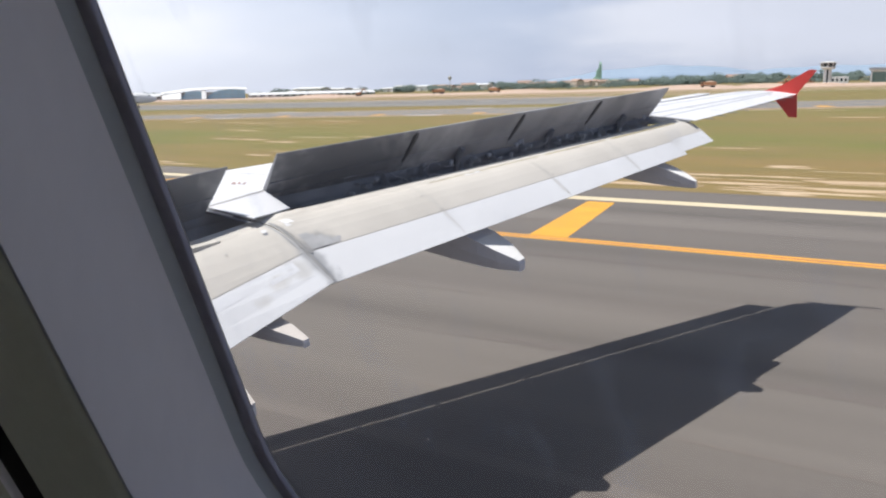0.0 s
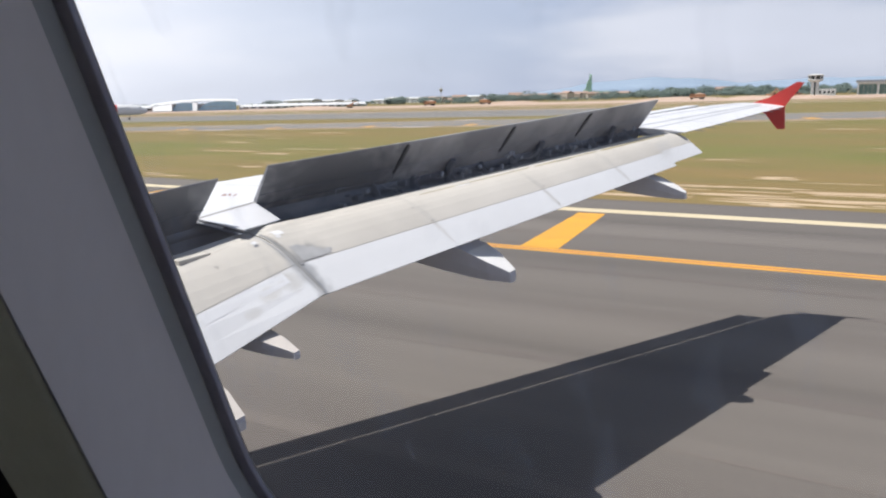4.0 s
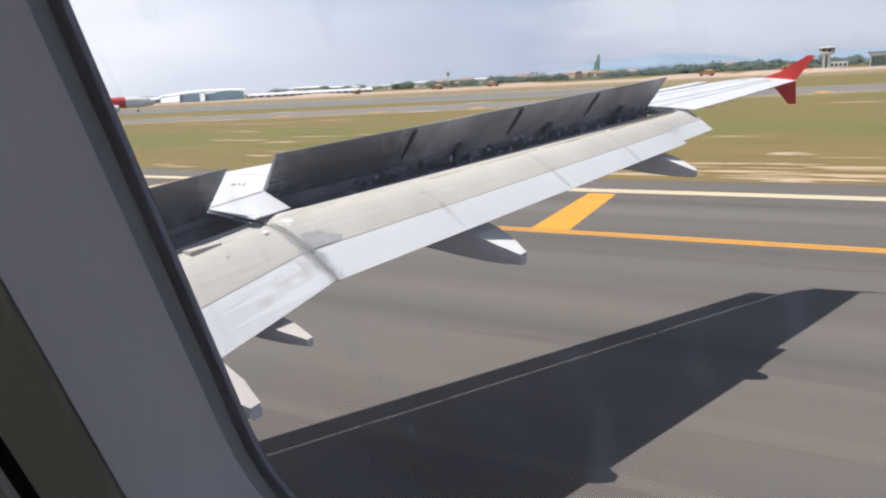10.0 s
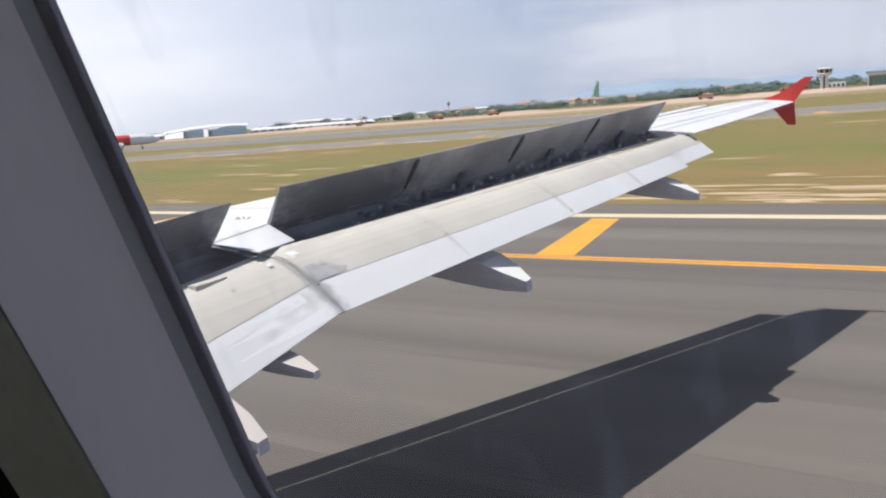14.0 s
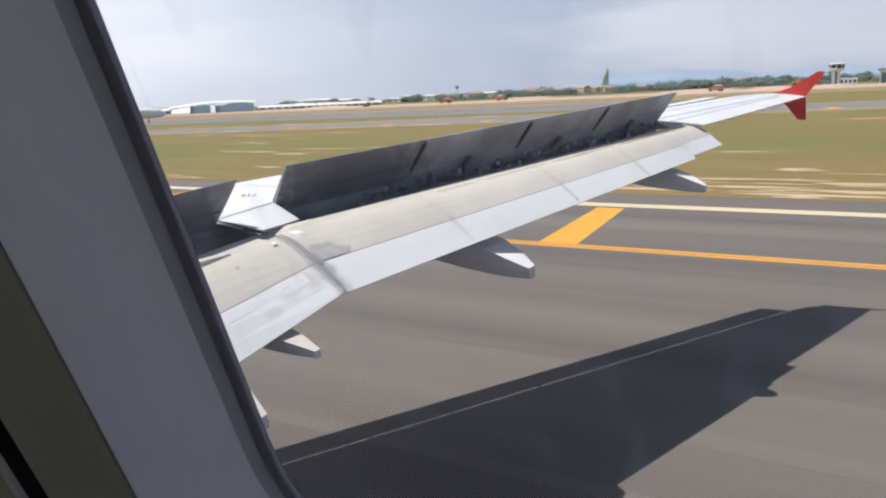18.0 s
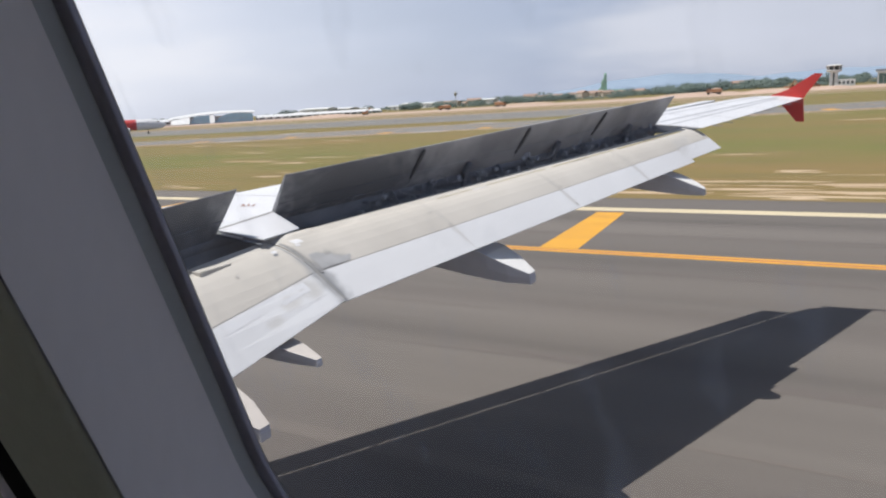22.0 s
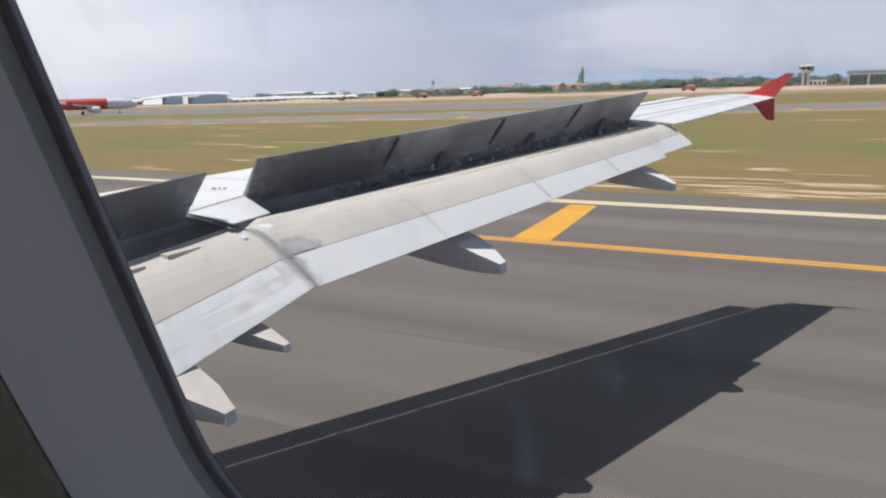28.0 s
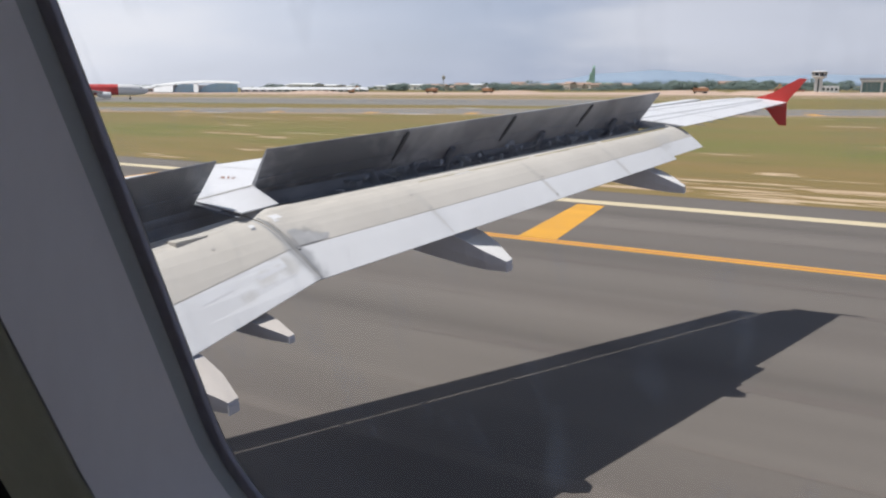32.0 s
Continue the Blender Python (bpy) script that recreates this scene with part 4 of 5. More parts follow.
for i in range(len(ys) - 1):
    for k in range(NA):
        q = (grid[i][k], grid[i][(k + 1) % NA], grid[i + 1][(k + 1) % NA], grid[i + 1][k])
        c = sum((v.co for v in q), Vector()) / 4
        near = c.x > 1.2 and -0.46 < c.y < 0.75 and 4.06 < c.z < 4.95
        # unseen openings opposite, added and sized to brighten the window lining
        far = c.x < -1.2 and (-0.68 < c.y < -0.24 or -0.06 < c.y < 0.38 or 0.46 < c.y < 0.86) and 4.10 < c.z < 4.86
        if not (near or far):
            bm.faces.new(q)
for ring, tip, nose in ((grid[0], -18.5, False), (grid[-1], 20.3, True)):
    cap = [[(v.co.x * w, v.co.y + (tip - v.co.y) * u, ZC + (v.co.z - ZC) * w + (0.0 if nose else 0.5 * u)) for v in ring] for u, w in ((0.0, 1.0), (0.35, 0.9), (0.7, 0.66), (0.92, 0.34), (1.0, 0.08))]
    loft(bm, cap, caps=False)
bmesh.ops.remove_doubles(bm, verts=bm.verts, dist=0.001)
part("fuselage", bm, M["skin"], airliner, "white painted fuselage tube", smooth=True)
for x in (-3.8, 3.8):
    leg = part("landing_gear", tubed((x, 5.2, 0.5), (x, 5.2, 3.1), 0.11), M["fairing"], airliner)
    for dx in (-0.42, 0.42):
        m = Matrix.Translation((x + dx, 5.2, 0.58)) @ Matrix.Rotation(math.pi / 2, 4, "Y")
        part("wheel", lathe(bmesh.new(), [(0.2, -0.2), (0.5, -0.2), (0.58, -0.12), (0.58, 0.12), (0.5, 0.2), (0.2, 0.2)], 24, m), M["tyre"], leg)

# ---- cabin side: lining, window, closed cabin ----
LEAN, XW, WY, WZ = 0.32, 1.75, 0.072, 4.49


def rounded(hw, hh, r, depth, n=10):
    """A rounded rectangle on the leaning wall, depth towards the cabin."""
    pts = []
    for cx, cy, a0 in ((hw - r, hh - r, 0), (-hw + r, hh - r, 90), (-hw + r, -hh + r, 180), (hw - r, -hh + r, 270)):
        for k in range(n + 1):
            a = radians(a0 + 90 * k / n)
            u, v = cx + r * math.cos(a), cy + r * math.sin(a)
            pts.append((XW - depth - LEAN * (WZ + v - 4.5), WY + u, WZ + v))
    return pts


window = tagged(empty("window_1", (XW, WY, WZ)), "oval cabin window with grey plastic lining and dark rubber seal", "window", kind="structure")


def under(parent, name, bm, mat, label="", smooth=True):
    ob = part(name, bm, mat, parent, label, smooth)
    ob.matrix_parent_inverse = parent.matrix_basis.inverted()
    return ob


under(window, "seal", loft(bmesh.new(), [rounded(0.1872, 0.2372, 0.0903, -0.0065), rounded(0.187, 0.237, 0.09, -0.0042), rounded(0.1876, 0.2376, 0.0906, -0.0034), rounded(0.1922, 0.2422, 0.0946, -0.0012), rounded(0.1928, 0.2428, 0.095, -0.0016)], caps=False), M["seal"], "dark rubber seal")
under(window, "bezel", loft(bmesh.new(), [rounded(0.1926, 0.2426, 0.095, -0.0012), rounded(0.1928, 0.2428, 0.0951, 0.0), rounded(0.1942, 0.2442, 0.0962, 0.0058)], caps=False), M["bezel"], "grey plastic bezel")
under(window, "lining", loft(bmesh.new(), [rounded(0.1942, 0.2442, 0.0962, 0.0057), rounded(0.19435, 0.24435, 0.0963, 0.0062), rounded(0.1966, 0.2466, 0.098, 0.0135), rounded(0.2005, 0.2505, 0.1015, 0.032), rounded(0.2045, 0.2545, 0.105, 0.0505), rounded(0.2060, 0.2560, 0.1062, 0.0575), rounded(0.2066, 0.2566, 0.1067, 0.0600)], caps=False), M["lining"], "smooth grey window reveal")
under(window, "joint", loft(bmesh.new(), [rounded(0.2066, 0.2566, 0.1067, 0.0598), rounded(0.2070, 0.2570, 0.1071, 0.0588), rounded(0.2080, 0.2580, 0.108, 0.0588), rounded(0.2083, 0.2583, 0.1083, 0.0602)], caps=False), M["bezel"], "grey joint round the window lining", smooth=False)
under(window, "outer_surround", loft(bmesh.new(), [rounded(0.1885, 0.2385, 0.0915, -0.008), rounded(0.40, 0.36, 0.2, -0.11), rounded(0.50, 0.42, 0.2, -0.115)], caps=False), M["skin"], "white outer skin round the window")
bm = bmesh.new()
bm.faces.new([bm.verts.new(p) for p in rounded(0.1885, 0.2385, 0.0915, -0.0035)])
pane = under(window, "pane", bm, M["glass"], "clear scratched acrylic pane", smooth=False)
if pane.data.polygons[0].normal.x > 0:
    pane.data.flip_normals()
pane.visible_shadow = False


def rect_ring(hw, hh, depth, n=10):
    pts = []
    for q in rounded(0.2, 0.2, 0.199, 0, n):
        u, v = (q[1] - WY) / 0.2, (q[2] - WZ) / 0.2
        k = 1 / max(abs(u), abs(v), 1e-6)
        z = WZ + v * k * hh
        pts.append((XW - depth - LEAN * (z - 4.5), WY + u * k * hw, z))
    return pts


wall_cabin = part("wall_cabin", loft(bmesh.new(), [rounded(0.2083, 0.2583, 0.1083, 0.0600), rounded(0.2095, 0.2595, 0.1095, 0.0625), rounded(0.216, 0.268, 0.115, 0.0645), rect_ring(0.279, 0.395, 0.0655), rect_ring(0.2855, 0.40, 0.063)], caps=False), M["sidewall"], smooth=True)
part("panel_gap", loft(bmesh.new(), [rect_ring(0.2855, 0.40, 0.0628), rect_ring(0.287, 0.402, 0.048), rect_ring(0.305, 0.418, 0.048), rect_ring(0.307, 0.42, 0.0638)], caps=False), M["tyre"], wall_cabin, "dark gap between sidewall panels")
part("edge_trim", loft(bmesh.new(), [rect_ring(0.307, 0.42, 0.0636), rect_ring(0.3075, 0.4205, 0.066), rect_ring(0.3115, 0.4225, 0.0675), rect_ring(0.313, 0.424, 0.066)], caps=False), M["lining"], wall_cabin, "pale panel edge", smooth=True)
part("next_panel", loft(bmesh.new(), [rect_ring(0.313, 0.424, 0.066), rect_ring(0.80, 0.46, 0.055)], caps=False), M["sidewall"], wall_cabin, smooth=True)
tagged(wall_cabin, "olive-grey cabin sidewall panel in shade", "wall", kind="structure")
for nm, y0, y1 in (("wall_cabin_front", 0.88, 0.93), ("wall_cabin_back", -0.80, -0.75)):
    rings = [[(1.9 * math.cos(2 * math.pi * k / 48), y, ZC + 1.95 * math.sin(2 * math.pi * k / 48)) for k in range(48)] for y in (y0, y1)]
    tagged(part(nm, loft(bmesh.new(), rings), M["cabin"]), "plain cabin panel in shade", "wall", kind="structure")
for nm, lo, hi in (("ceiling", (-1.38, -0.75, 5.36), (1.38, 0.88, 5.4)), ("floor", (-1.82, -0.75, 3.42), (1.82, 0.88, 3.49)), ("wall_cabin_low", (1.80, -0.75, 3.45), (1.84, 0.88, 4.04))):
    tagged(part(nm, boxed(lo, hi), M["cabin"]), "plain cabin panel in shade", "wall" if "wall" in nm else nm, kind="structure")


# ---- airfield and distance ----
def patch(name, cx, cy, rx, ry, mat, label, seed, z=-0.02, n=26):
    """A flat scar with an uneven outline lying on the ground."""
    r = random.Random(seed)
    ks = [r.uniform(0.25, 1.2) for _ in range(n)]
    ks = [(ks[i - 1] + 2 * ks[i] + ks[(i + 1) % n]) / 4 for i in range(n)]
    bm = bmesh.new()
    loft(bm, [[(cx + rx * ks[i] * math.cos(2 * math.pi * i / n), cy + ry * ks[i] * math.sin(2 * math.pi * i / n), zz) for i in range(n)] for zz in (-0.032, z)])
    return tagged(part(name, bm, M[mat]), label, "bare soil", "sandy scars", "structure")


rp = random.Random(11)
for i in range(64):
    x = 33.2 + 95 * rp.random() ** 2.0
    y = rp.uniform(-0.25, 1.15) * x
    patch("sandy_patch", x, y, rp.uniform(0.12, 0.5) * (0.6 + x / 60), rp.uniform(0.7, 2.6) * (0.6 + x / 60), "sand", "pale bare sandy scar in dry grass", 40 + i, -0.016 - 0.00016 * i)
for i in range(34):
    x = 32.8 + 10 * rp.random() ** 1.4
    patch("sandy_patch", x, rp.uniform(-0.2, 0.36) * x, rp.uniform(0.08, 0.42), rp.uniform(0.8, 3.4), "sand", "pale bare sandy scar in dry grass", 140 + i, -0.0255 - 0.00004 * i)
for i, (x, y) in enumerate(((112, 40), (106, 62), (156, 18), (142, 70), (95, 95), (87, 125), (128, 110), (200, 96), (198, 140))):
    tagged(part("concrete_pad", boxed((x - 1.4, y - 3, -0.03), (x + 1.4, y + 3, 0.02), 0.01), M["concrete"]), "small pale concrete pad beside a taxiway", "concrete pad", "concrete pads", "structure")
for y in range(-30, 260, 17):
    x = 128.6 - LEAN_IN * y
    bm = bmesh.new()
    loft(bm, [[(x, y - 0.9, z), (x - 0.6, y + 1.1, z), (x + 4.4, y + 2.6, z), (x + 5.0, y + 0.6, z)] for z in (-0.014, -0.007)])
    tagged(part("taxi_edge_bar", bm, M["yellow"]), "orange-yellow painted bar on a taxiway edge", "road marking", "taxiway bars", "structure")
slant("taxi_centre_line", 142.75, 143.25, -0.008, M["yellow"], "yellow taxiway centre line", "road marking", 0.003)
slab("taxi_centre_line", 219.75, 220.25, 60, 1500, -0.008, M["yellow"], "yellow taxiway centre line", "road marking", 0.003)


def edge_light(x, y):
    ob = tagged(empty("edge_light", (x, y, 0.0)), "small elevated runway edge light", "light", "runway edge lights")
    part("stem", tubed((0, 0, 0), (0, 0, 0.22), 0.03), M["orange"], ob)
    part("lens", lathe(bmesh.new(), [(0.05, 0.2), (0.08, 0.24), (0.07, 0.33), (0.03, 0.37)], 12), M["air_white"], ob)
    return ob


proto = edge_light(30.9, 62)
for y in (-58, 122, 182):
    copy_thing(proto, pose(30.9, y, 0))


# control tower and fire station
def control_tower(x, y, rz):
    ob = tagged(empty("control_tower", (x, y, -0.03), rz), "white control tower with dark-glazed octagonal cab", "control tower")
    part("shaft", boxed((-2.6, -2.2, 0), (2.6, 2.2, 9.2), 0.05), M["white_wall"], ob)
    part("stair_window", boxed((-2.66, -0.5, 0.6), (-2.58, 0.5, 8.6)), M["dark_glass"], ob)
    for sx in (-1.6, 1.6):
        part("fin", boxed((-2.85, sx - 0.2, 0), (-2.55, sx + 0.2, 9.2)), M["white_wall"], ob)
    part("gallery", lathe(bmesh.new(), [(2.7, 8.6), (4.3, 9.4), (4.6, 9.9), (4.5, 10.3), (3.9, 10.3)], 8), M["white_wall"], ob)
    cab = part("cab", lathe(bmesh.new(), [(3.8, 10.3), (4.35, 12.6), (4.0, 12.7), (3.4, 10.4)], 8), M["dark_glass"], ob, "dark tinted cab glazing")
    for k in range(8):
        a = 2 * math.pi * k / 8
        part("mullion", tubed((3.86 * math.cos(a), 3.86 * math.sin(a), 10.3), (4.42 * math.cos(a), 4.42 * math.sin(a), 12.65), 0.22, n=6), M["white_wall"], cab)
    part("roof", lathe(bmesh.new(), [(4.7, 12.6), (4.8, 13.0), (3.0, 13.5), (0.4, 13.7)], 8), M["white_wall"], ob)
    for px, py, h in ((0.5, 0.2, 2.2), (-1.2, 1.0, 1.3), (1.5, -1.0, 1.1)):
        part("antenna", tubed((px, py, 13.2), (px, py, 13.5 + h), 0.09, 0.04, 6), M["pipe"], ob)
    part("annex", boxed((-3, -12, 0), (4, -2.2, 4.2), 0.05), M["white_wall"], ob)
    for k in range(4):
        part("annex_window", boxed((-3.06, -11.2 + 2.4 * k, 1.3), (-2.98, -9.9 + 2.4 * k, 3.0)), M["dark_glass"], ob)
    return ob


def fire_station(x, y, rz):
    ob = tagged(empty("fire_station", (x, y, -0.03), rz), "long white fire station with green-glazed vehicle bays", "building")
    part("wall", boxed((0, -46, 0), (14, 0, 7.6), 0.05), M["white_wall"], ob)
    part("roof", boxed((-1.2, -36, 7.6), (14.5, 1.2, 9.0), 0.15), M["grey_roof"], ob, "dark grey flat roof")
    part("roof_box", boxed((3, -30, 9.0), (9, -24, 10.2), 0.1), M["white_wall"], ob)
    part("eaves", boxed((-1.25, -36, 7.2), (0.0, 1.2, 7.6), 0.03), M["white_wall"], ob)
    for k in range(3):
        y0 = -11.2 - 11.2 * k
        bay = part("bay_door", boxed((-0.12, y0 + 0.6, 0.2), (0.02, y0 + 10.4, 6.3)), M["green_glass"], ob, "green-tinted glazed bay door")
        for j in range(1, 4):
            part("door_bar", boxed((-0.18, y0 + 0.6 + 2.45 * j - 0.06, 0.2), (-0.1, y0 + 0.6 + 2.45 * j + 0.06, 6.3)), M["white_wall"], bay)
        part("column", boxed((-1.0, y0 + 10.5, 0), (0.1, y0 + 11.3, 7.2)), M["white_wall"], ob)
    for k in range(3):
        part("window", boxed((-0.08, -44.5 + 3.2 * k, 1.2), (0.02, -42.4 + 3.2 * k, 3.0)), M["dark_glass"], ob)
    return ob


control_tower(538, 19.5, 0)
fire_station(545, -4.5, 0)


# terminal with curved roofs
def terminal(x, y, rz):
    """Facade along local y, facing -x; glazed walls under swept white roofs."""
    ob = tagged(empty("airport_terminal", (x, y, -0.03), rz), "white airport terminal with swept roofs and blue glazed walls", "building")
    for y0, y1, prof in ((0, 33, ((0.0, 7.2), (0.12, 7.3), (0.13, 8.0), (0.5, 8.0), (0.68, 7.4), (0.82, 5.6), (0.93, 3.2), (1.0, 0.8))),
                         (37.5, 54, ((0.0, 7.0), (0.5, 7.2), (0.72, 6.6), (0.88, 4.6), (0.97, 2.4), (1.0, 0.8)))):
        rings = [[(0, y0 + (y1 - y0) * u, 0), (0, y0 + (y1 - y0) * u, h), (-1.2, y0 + (y1 - y0) * u, h), (-1.2, y0 + (y1 - y0) * u, 0)] for u, h in prof]
        glaze = part("glass_wall", loft(bmesh.new(), rings), M["blue_roof"], ob, "blue-grey glazed curtain wall")
        for k in range(1, 6):
            u = k / 6
            h = float(np.interp(u, [a for a, _ in prof], [c for _, c in prof]))
            part("mullion", boxed((-1.32, y0 + (y1 - y0) * u - 0.1, 0), (-1.18, y0 + (y1 - y0) * u + 0.1, h - 0.1)), M["concrete"], glaze)
        part("transom", boxed((-1.3, y0 + 0.3, 3.4), (-1.18, y0 + (y1 - y0) * 0.8, 3.6)), M["concrete"], glaze)
    rows = ((-2, 7.6, 9.4), (10, 8.3, 10.2), (30, 8.4, 10.4), (48, 7.6, 9.6), (60, 6.0, 8.2), (72, 4.6, 6.6))
    part("roof", loft(bmesh.new(), [[(-1.6, yy, a), (16, yy, c), (16, yy, c - 0.5), (-1.6, yy, a - 0.35)] for yy, a, c in rows]), M["white_wall"], ob, "white swept metal roof")
    part("sloped_roof", loft(bmesh.new(), [[(-9, yy, 0.4), (-1.0, yy, a), (4, yy, a), (4, yy, 0.0), (-9, yy, 0.0)] for yy, a in ((33.2, 7.6), (37.2, 7.6))]), M["white_wall"], ob)
    part("sloped_roof", loft(bmesh.new(), [[(-11, yy, 0.6), (-1.0, yy, a), (6, yy, a), (6, yy, 0.0), (-11, yy, 0.0)] for yy, a in ((54.3, 6.6), (62, 5.6), (70, 4.4))]), M["white_wall"], ob)
    pier = part("pier", loft(bmesh.new(), [[(0, yy, 0), (0, yy, 3.6), (10, yy, 5.6), (10, yy, 0)] for yy in (70, 112)]), M["white_wall"], ob, "long low white boarding pier")
    for k in range(9):
        part("pier_window", boxed((-0.06, 71.5 + 4.5 * k, 1.4), (0.04, 74.8 + 4.5 * k, 2.9)), M["dark_glass"], pier)
    part("hall", boxed((1.0, 0, 0), (15.5, 69, 6.0)), M["white_wall"], ob)
    long = part("low_wing", loft(bmesh.new(), [[(6, yy, 0), (6, yy, 2.4), (18, yy, 4.4), (18, yy, 0)] for yy in (-120, -3)]), M["white_wall"], ob, "long low white roofed building")
    for k in range(16):
        part("low_window", boxed((5.94, -117 + 7.1 * k, 0.9), (6.04, -112.5 + 7.1 * k, 1.9)), M["dark_glass"], long)
    for k in range(3):
        y0 = 76 + 13 * k
        bridge = part("jet_bridge", boxed((-9, y0, 1.8), (0, y0 + 1.8, 3.4), 0.08), M["white_wall"], ob)
        part("bridge_leg", tubed((-8, y0 + 0.9, 0), (-8, y0 + 0.9, 1.9), 0.3, n=8), M["concrete"], bridge)
    return ob


terminal(505, 484, 45)


def mast_tower(x, y):
    ob = tagged(empty("water_tower", (x, y, -0.03)), "grey bulb-headed water tower on a thin stem", "tower")
    part("stem", tubed((0, 0, 0), (0, 0, 17.5), 0.75, 0.5, 12), M["concrete"], ob)
    part("tank", lathe(bmesh.new(), [(0.6, 17), (2.9, 20.2), (3.6, 22.0), (3.3, 24.0), (1.8, 25.4), (0.4, 26.8)], 18), M["concrete"], ob)
    part("aerial", tubed((0, 0, 26), (0, 0, 30), 0.2, 0.1, 6), M["pipe"], ob)


mast_tower(1310, 712)


def netted_tower(x, y, rz):
    ob = tagged(empty("tower_under_construction", (x, y, -0.03), rz), "slender tower wrapped in green scaffold netting", "building")
    rings = [[(-a, -b, z), (a, -b, z), (a, c, z), (-a, c, z)] for z, a, b, c in ((6, 7, 8.5, 7.5), (14, 6.6, 8.5, 5.5), (15, 6.4, 8.0, 2.0), (28, 5.4, 8.0, 0.0), (29, 5.0, 8.0, -2.5), (38, 4.5, 7.8, -4.5), (41, 3.0, 7.4, -5.6))]
    net = part("netting", loft(bmesh.new(), rings), M["net"], ob)
    for z in (12, 18, 24, 30, 35):
        part("scaffold_lift", boxed((-7.2, -9.2, z - 0.2), (-6.2 + (z - 12) * 0.1, 5.5 - (z - 12) * 0.42, z + 0.2)), M["pipe"], net)
    part("podium", boxed((-12, -40, 0), (14, 14, 9), 0.2), M["house"], ob)
    part("podium_roof", boxed((-13, -41, 9), (15, -11, 10.6), 0.2), M["net"], ob)
    part("spire", tubed((0, -4, 38), (0, -4, 44), 0.5, 0.15, 6), M["pipe"], ob)


netted_tower(1330, 420, 12)


# low houses and sheds at the edge of the airfield
def house(name, w, d, h, roof, label):
    ob = tagged(empty(name), label, "house", "houses beyond the airfield")
    part("wall", boxed((-d / 2, -w / 2, 0), (d / 2, w / 2, h), 0.05), M["house"], ob)
    rings = [[(-d / 2 - 0.6, yy, h - 0.1), (0, yy, h + d * roof), (d / 2 + 0.6, yy, h - 0.1)] for yy in (-w / 2 - 0.6, w / 2 + 0.6)]
    part("roof", loft(bmesh.new(), rings), M["tile"], ob)
    for k in range(int(w // 4)):
        part("window", boxed((-d / 2 - 0.05, -w / 2 + 1.2 + 4 * k, 1.0), (-d / 2 + 0.02, -w / 2 + 2.8 + 4 * k, 2.4)), M["dark_glass"], ob)
    return ob


def shed(name, w, d, h, label):
    ob = tagged(empty(name), label, "shed", "sheds beyond the airfield")
    part("wall", boxed((-d / 2, -w / 2, 0), (d / 2, w / 2, h), 0.1), M["white_wall"], ob)
    part("roof", loft(bmesh.new(), [[(-d / 2 - 0.8, yy, h), (0, yy, h + 1.8), (d / 2 + 0.8, yy, h)] for yy in (-w / 2 - 1, w / 2 + 1)]), M["white_wall"], ob)
    part("door", boxed((-d / 2 - 0.08, -3, 0), (-d / 2 + 0.02, 3, h * 0.7)), M["grey_roof"], ob)
    return ob


rh = random.Random(3)
h1 = house("house", 14, 10, 6, 0.22, "pale rendered house with a terracotta roof")
h1.matrix_basis = pose(1000, 265, 0)
for k in range(26):
    b = radians(rh.uniform(-3, 33))
    r = rh.uniform(960, 1300)
    copy_thing(h1, pose(r * math.cos(b), r * math.sin(b), 0, 0, 0, rh.uniform(-40, 40)) @ Matrix.Diagonal((rh.uniform(0.7, 1.2), rh.uniform(0.8, 1.8), rh.uniform(0.6, 1.3), 1)))
s1 = shed("warehouse", 40, 20, 7, "long pale metal warehouse")
s1.matrix_basis = pose(1050, 520, 0)
for k in range(14):
    b = radians(rh.uniform(26, 41))
    r = rh.uniform(1000, 1400)
    copy_thing(s1, pose(r * math.cos(b), r * math.sin(b), 0, 0, 0, rh.uniform(-30, 30)) @ Matrix.Diagonal((1, rh.uniform(0.6, 1.6), rh.uniform(0.6, 1.2), 1)))


# building machines on the clay strip
def wheel_part(parent, x, y, r, w):
    m = Matrix.Translation((x, y, r)) @ Matrix.Rotation(math.pi / 2, 4, "Y")
    wh = part("wheel", lathe(bmesh.new(), [(r * 0.45, -w / 2), (r * 0.92, -w / 2), (r, -w / 4), (r, w / 4), (r * 0.92, w / 2), (r * 0.45, w / 2)], 16, m), M["tyre"], parent)
    return wh


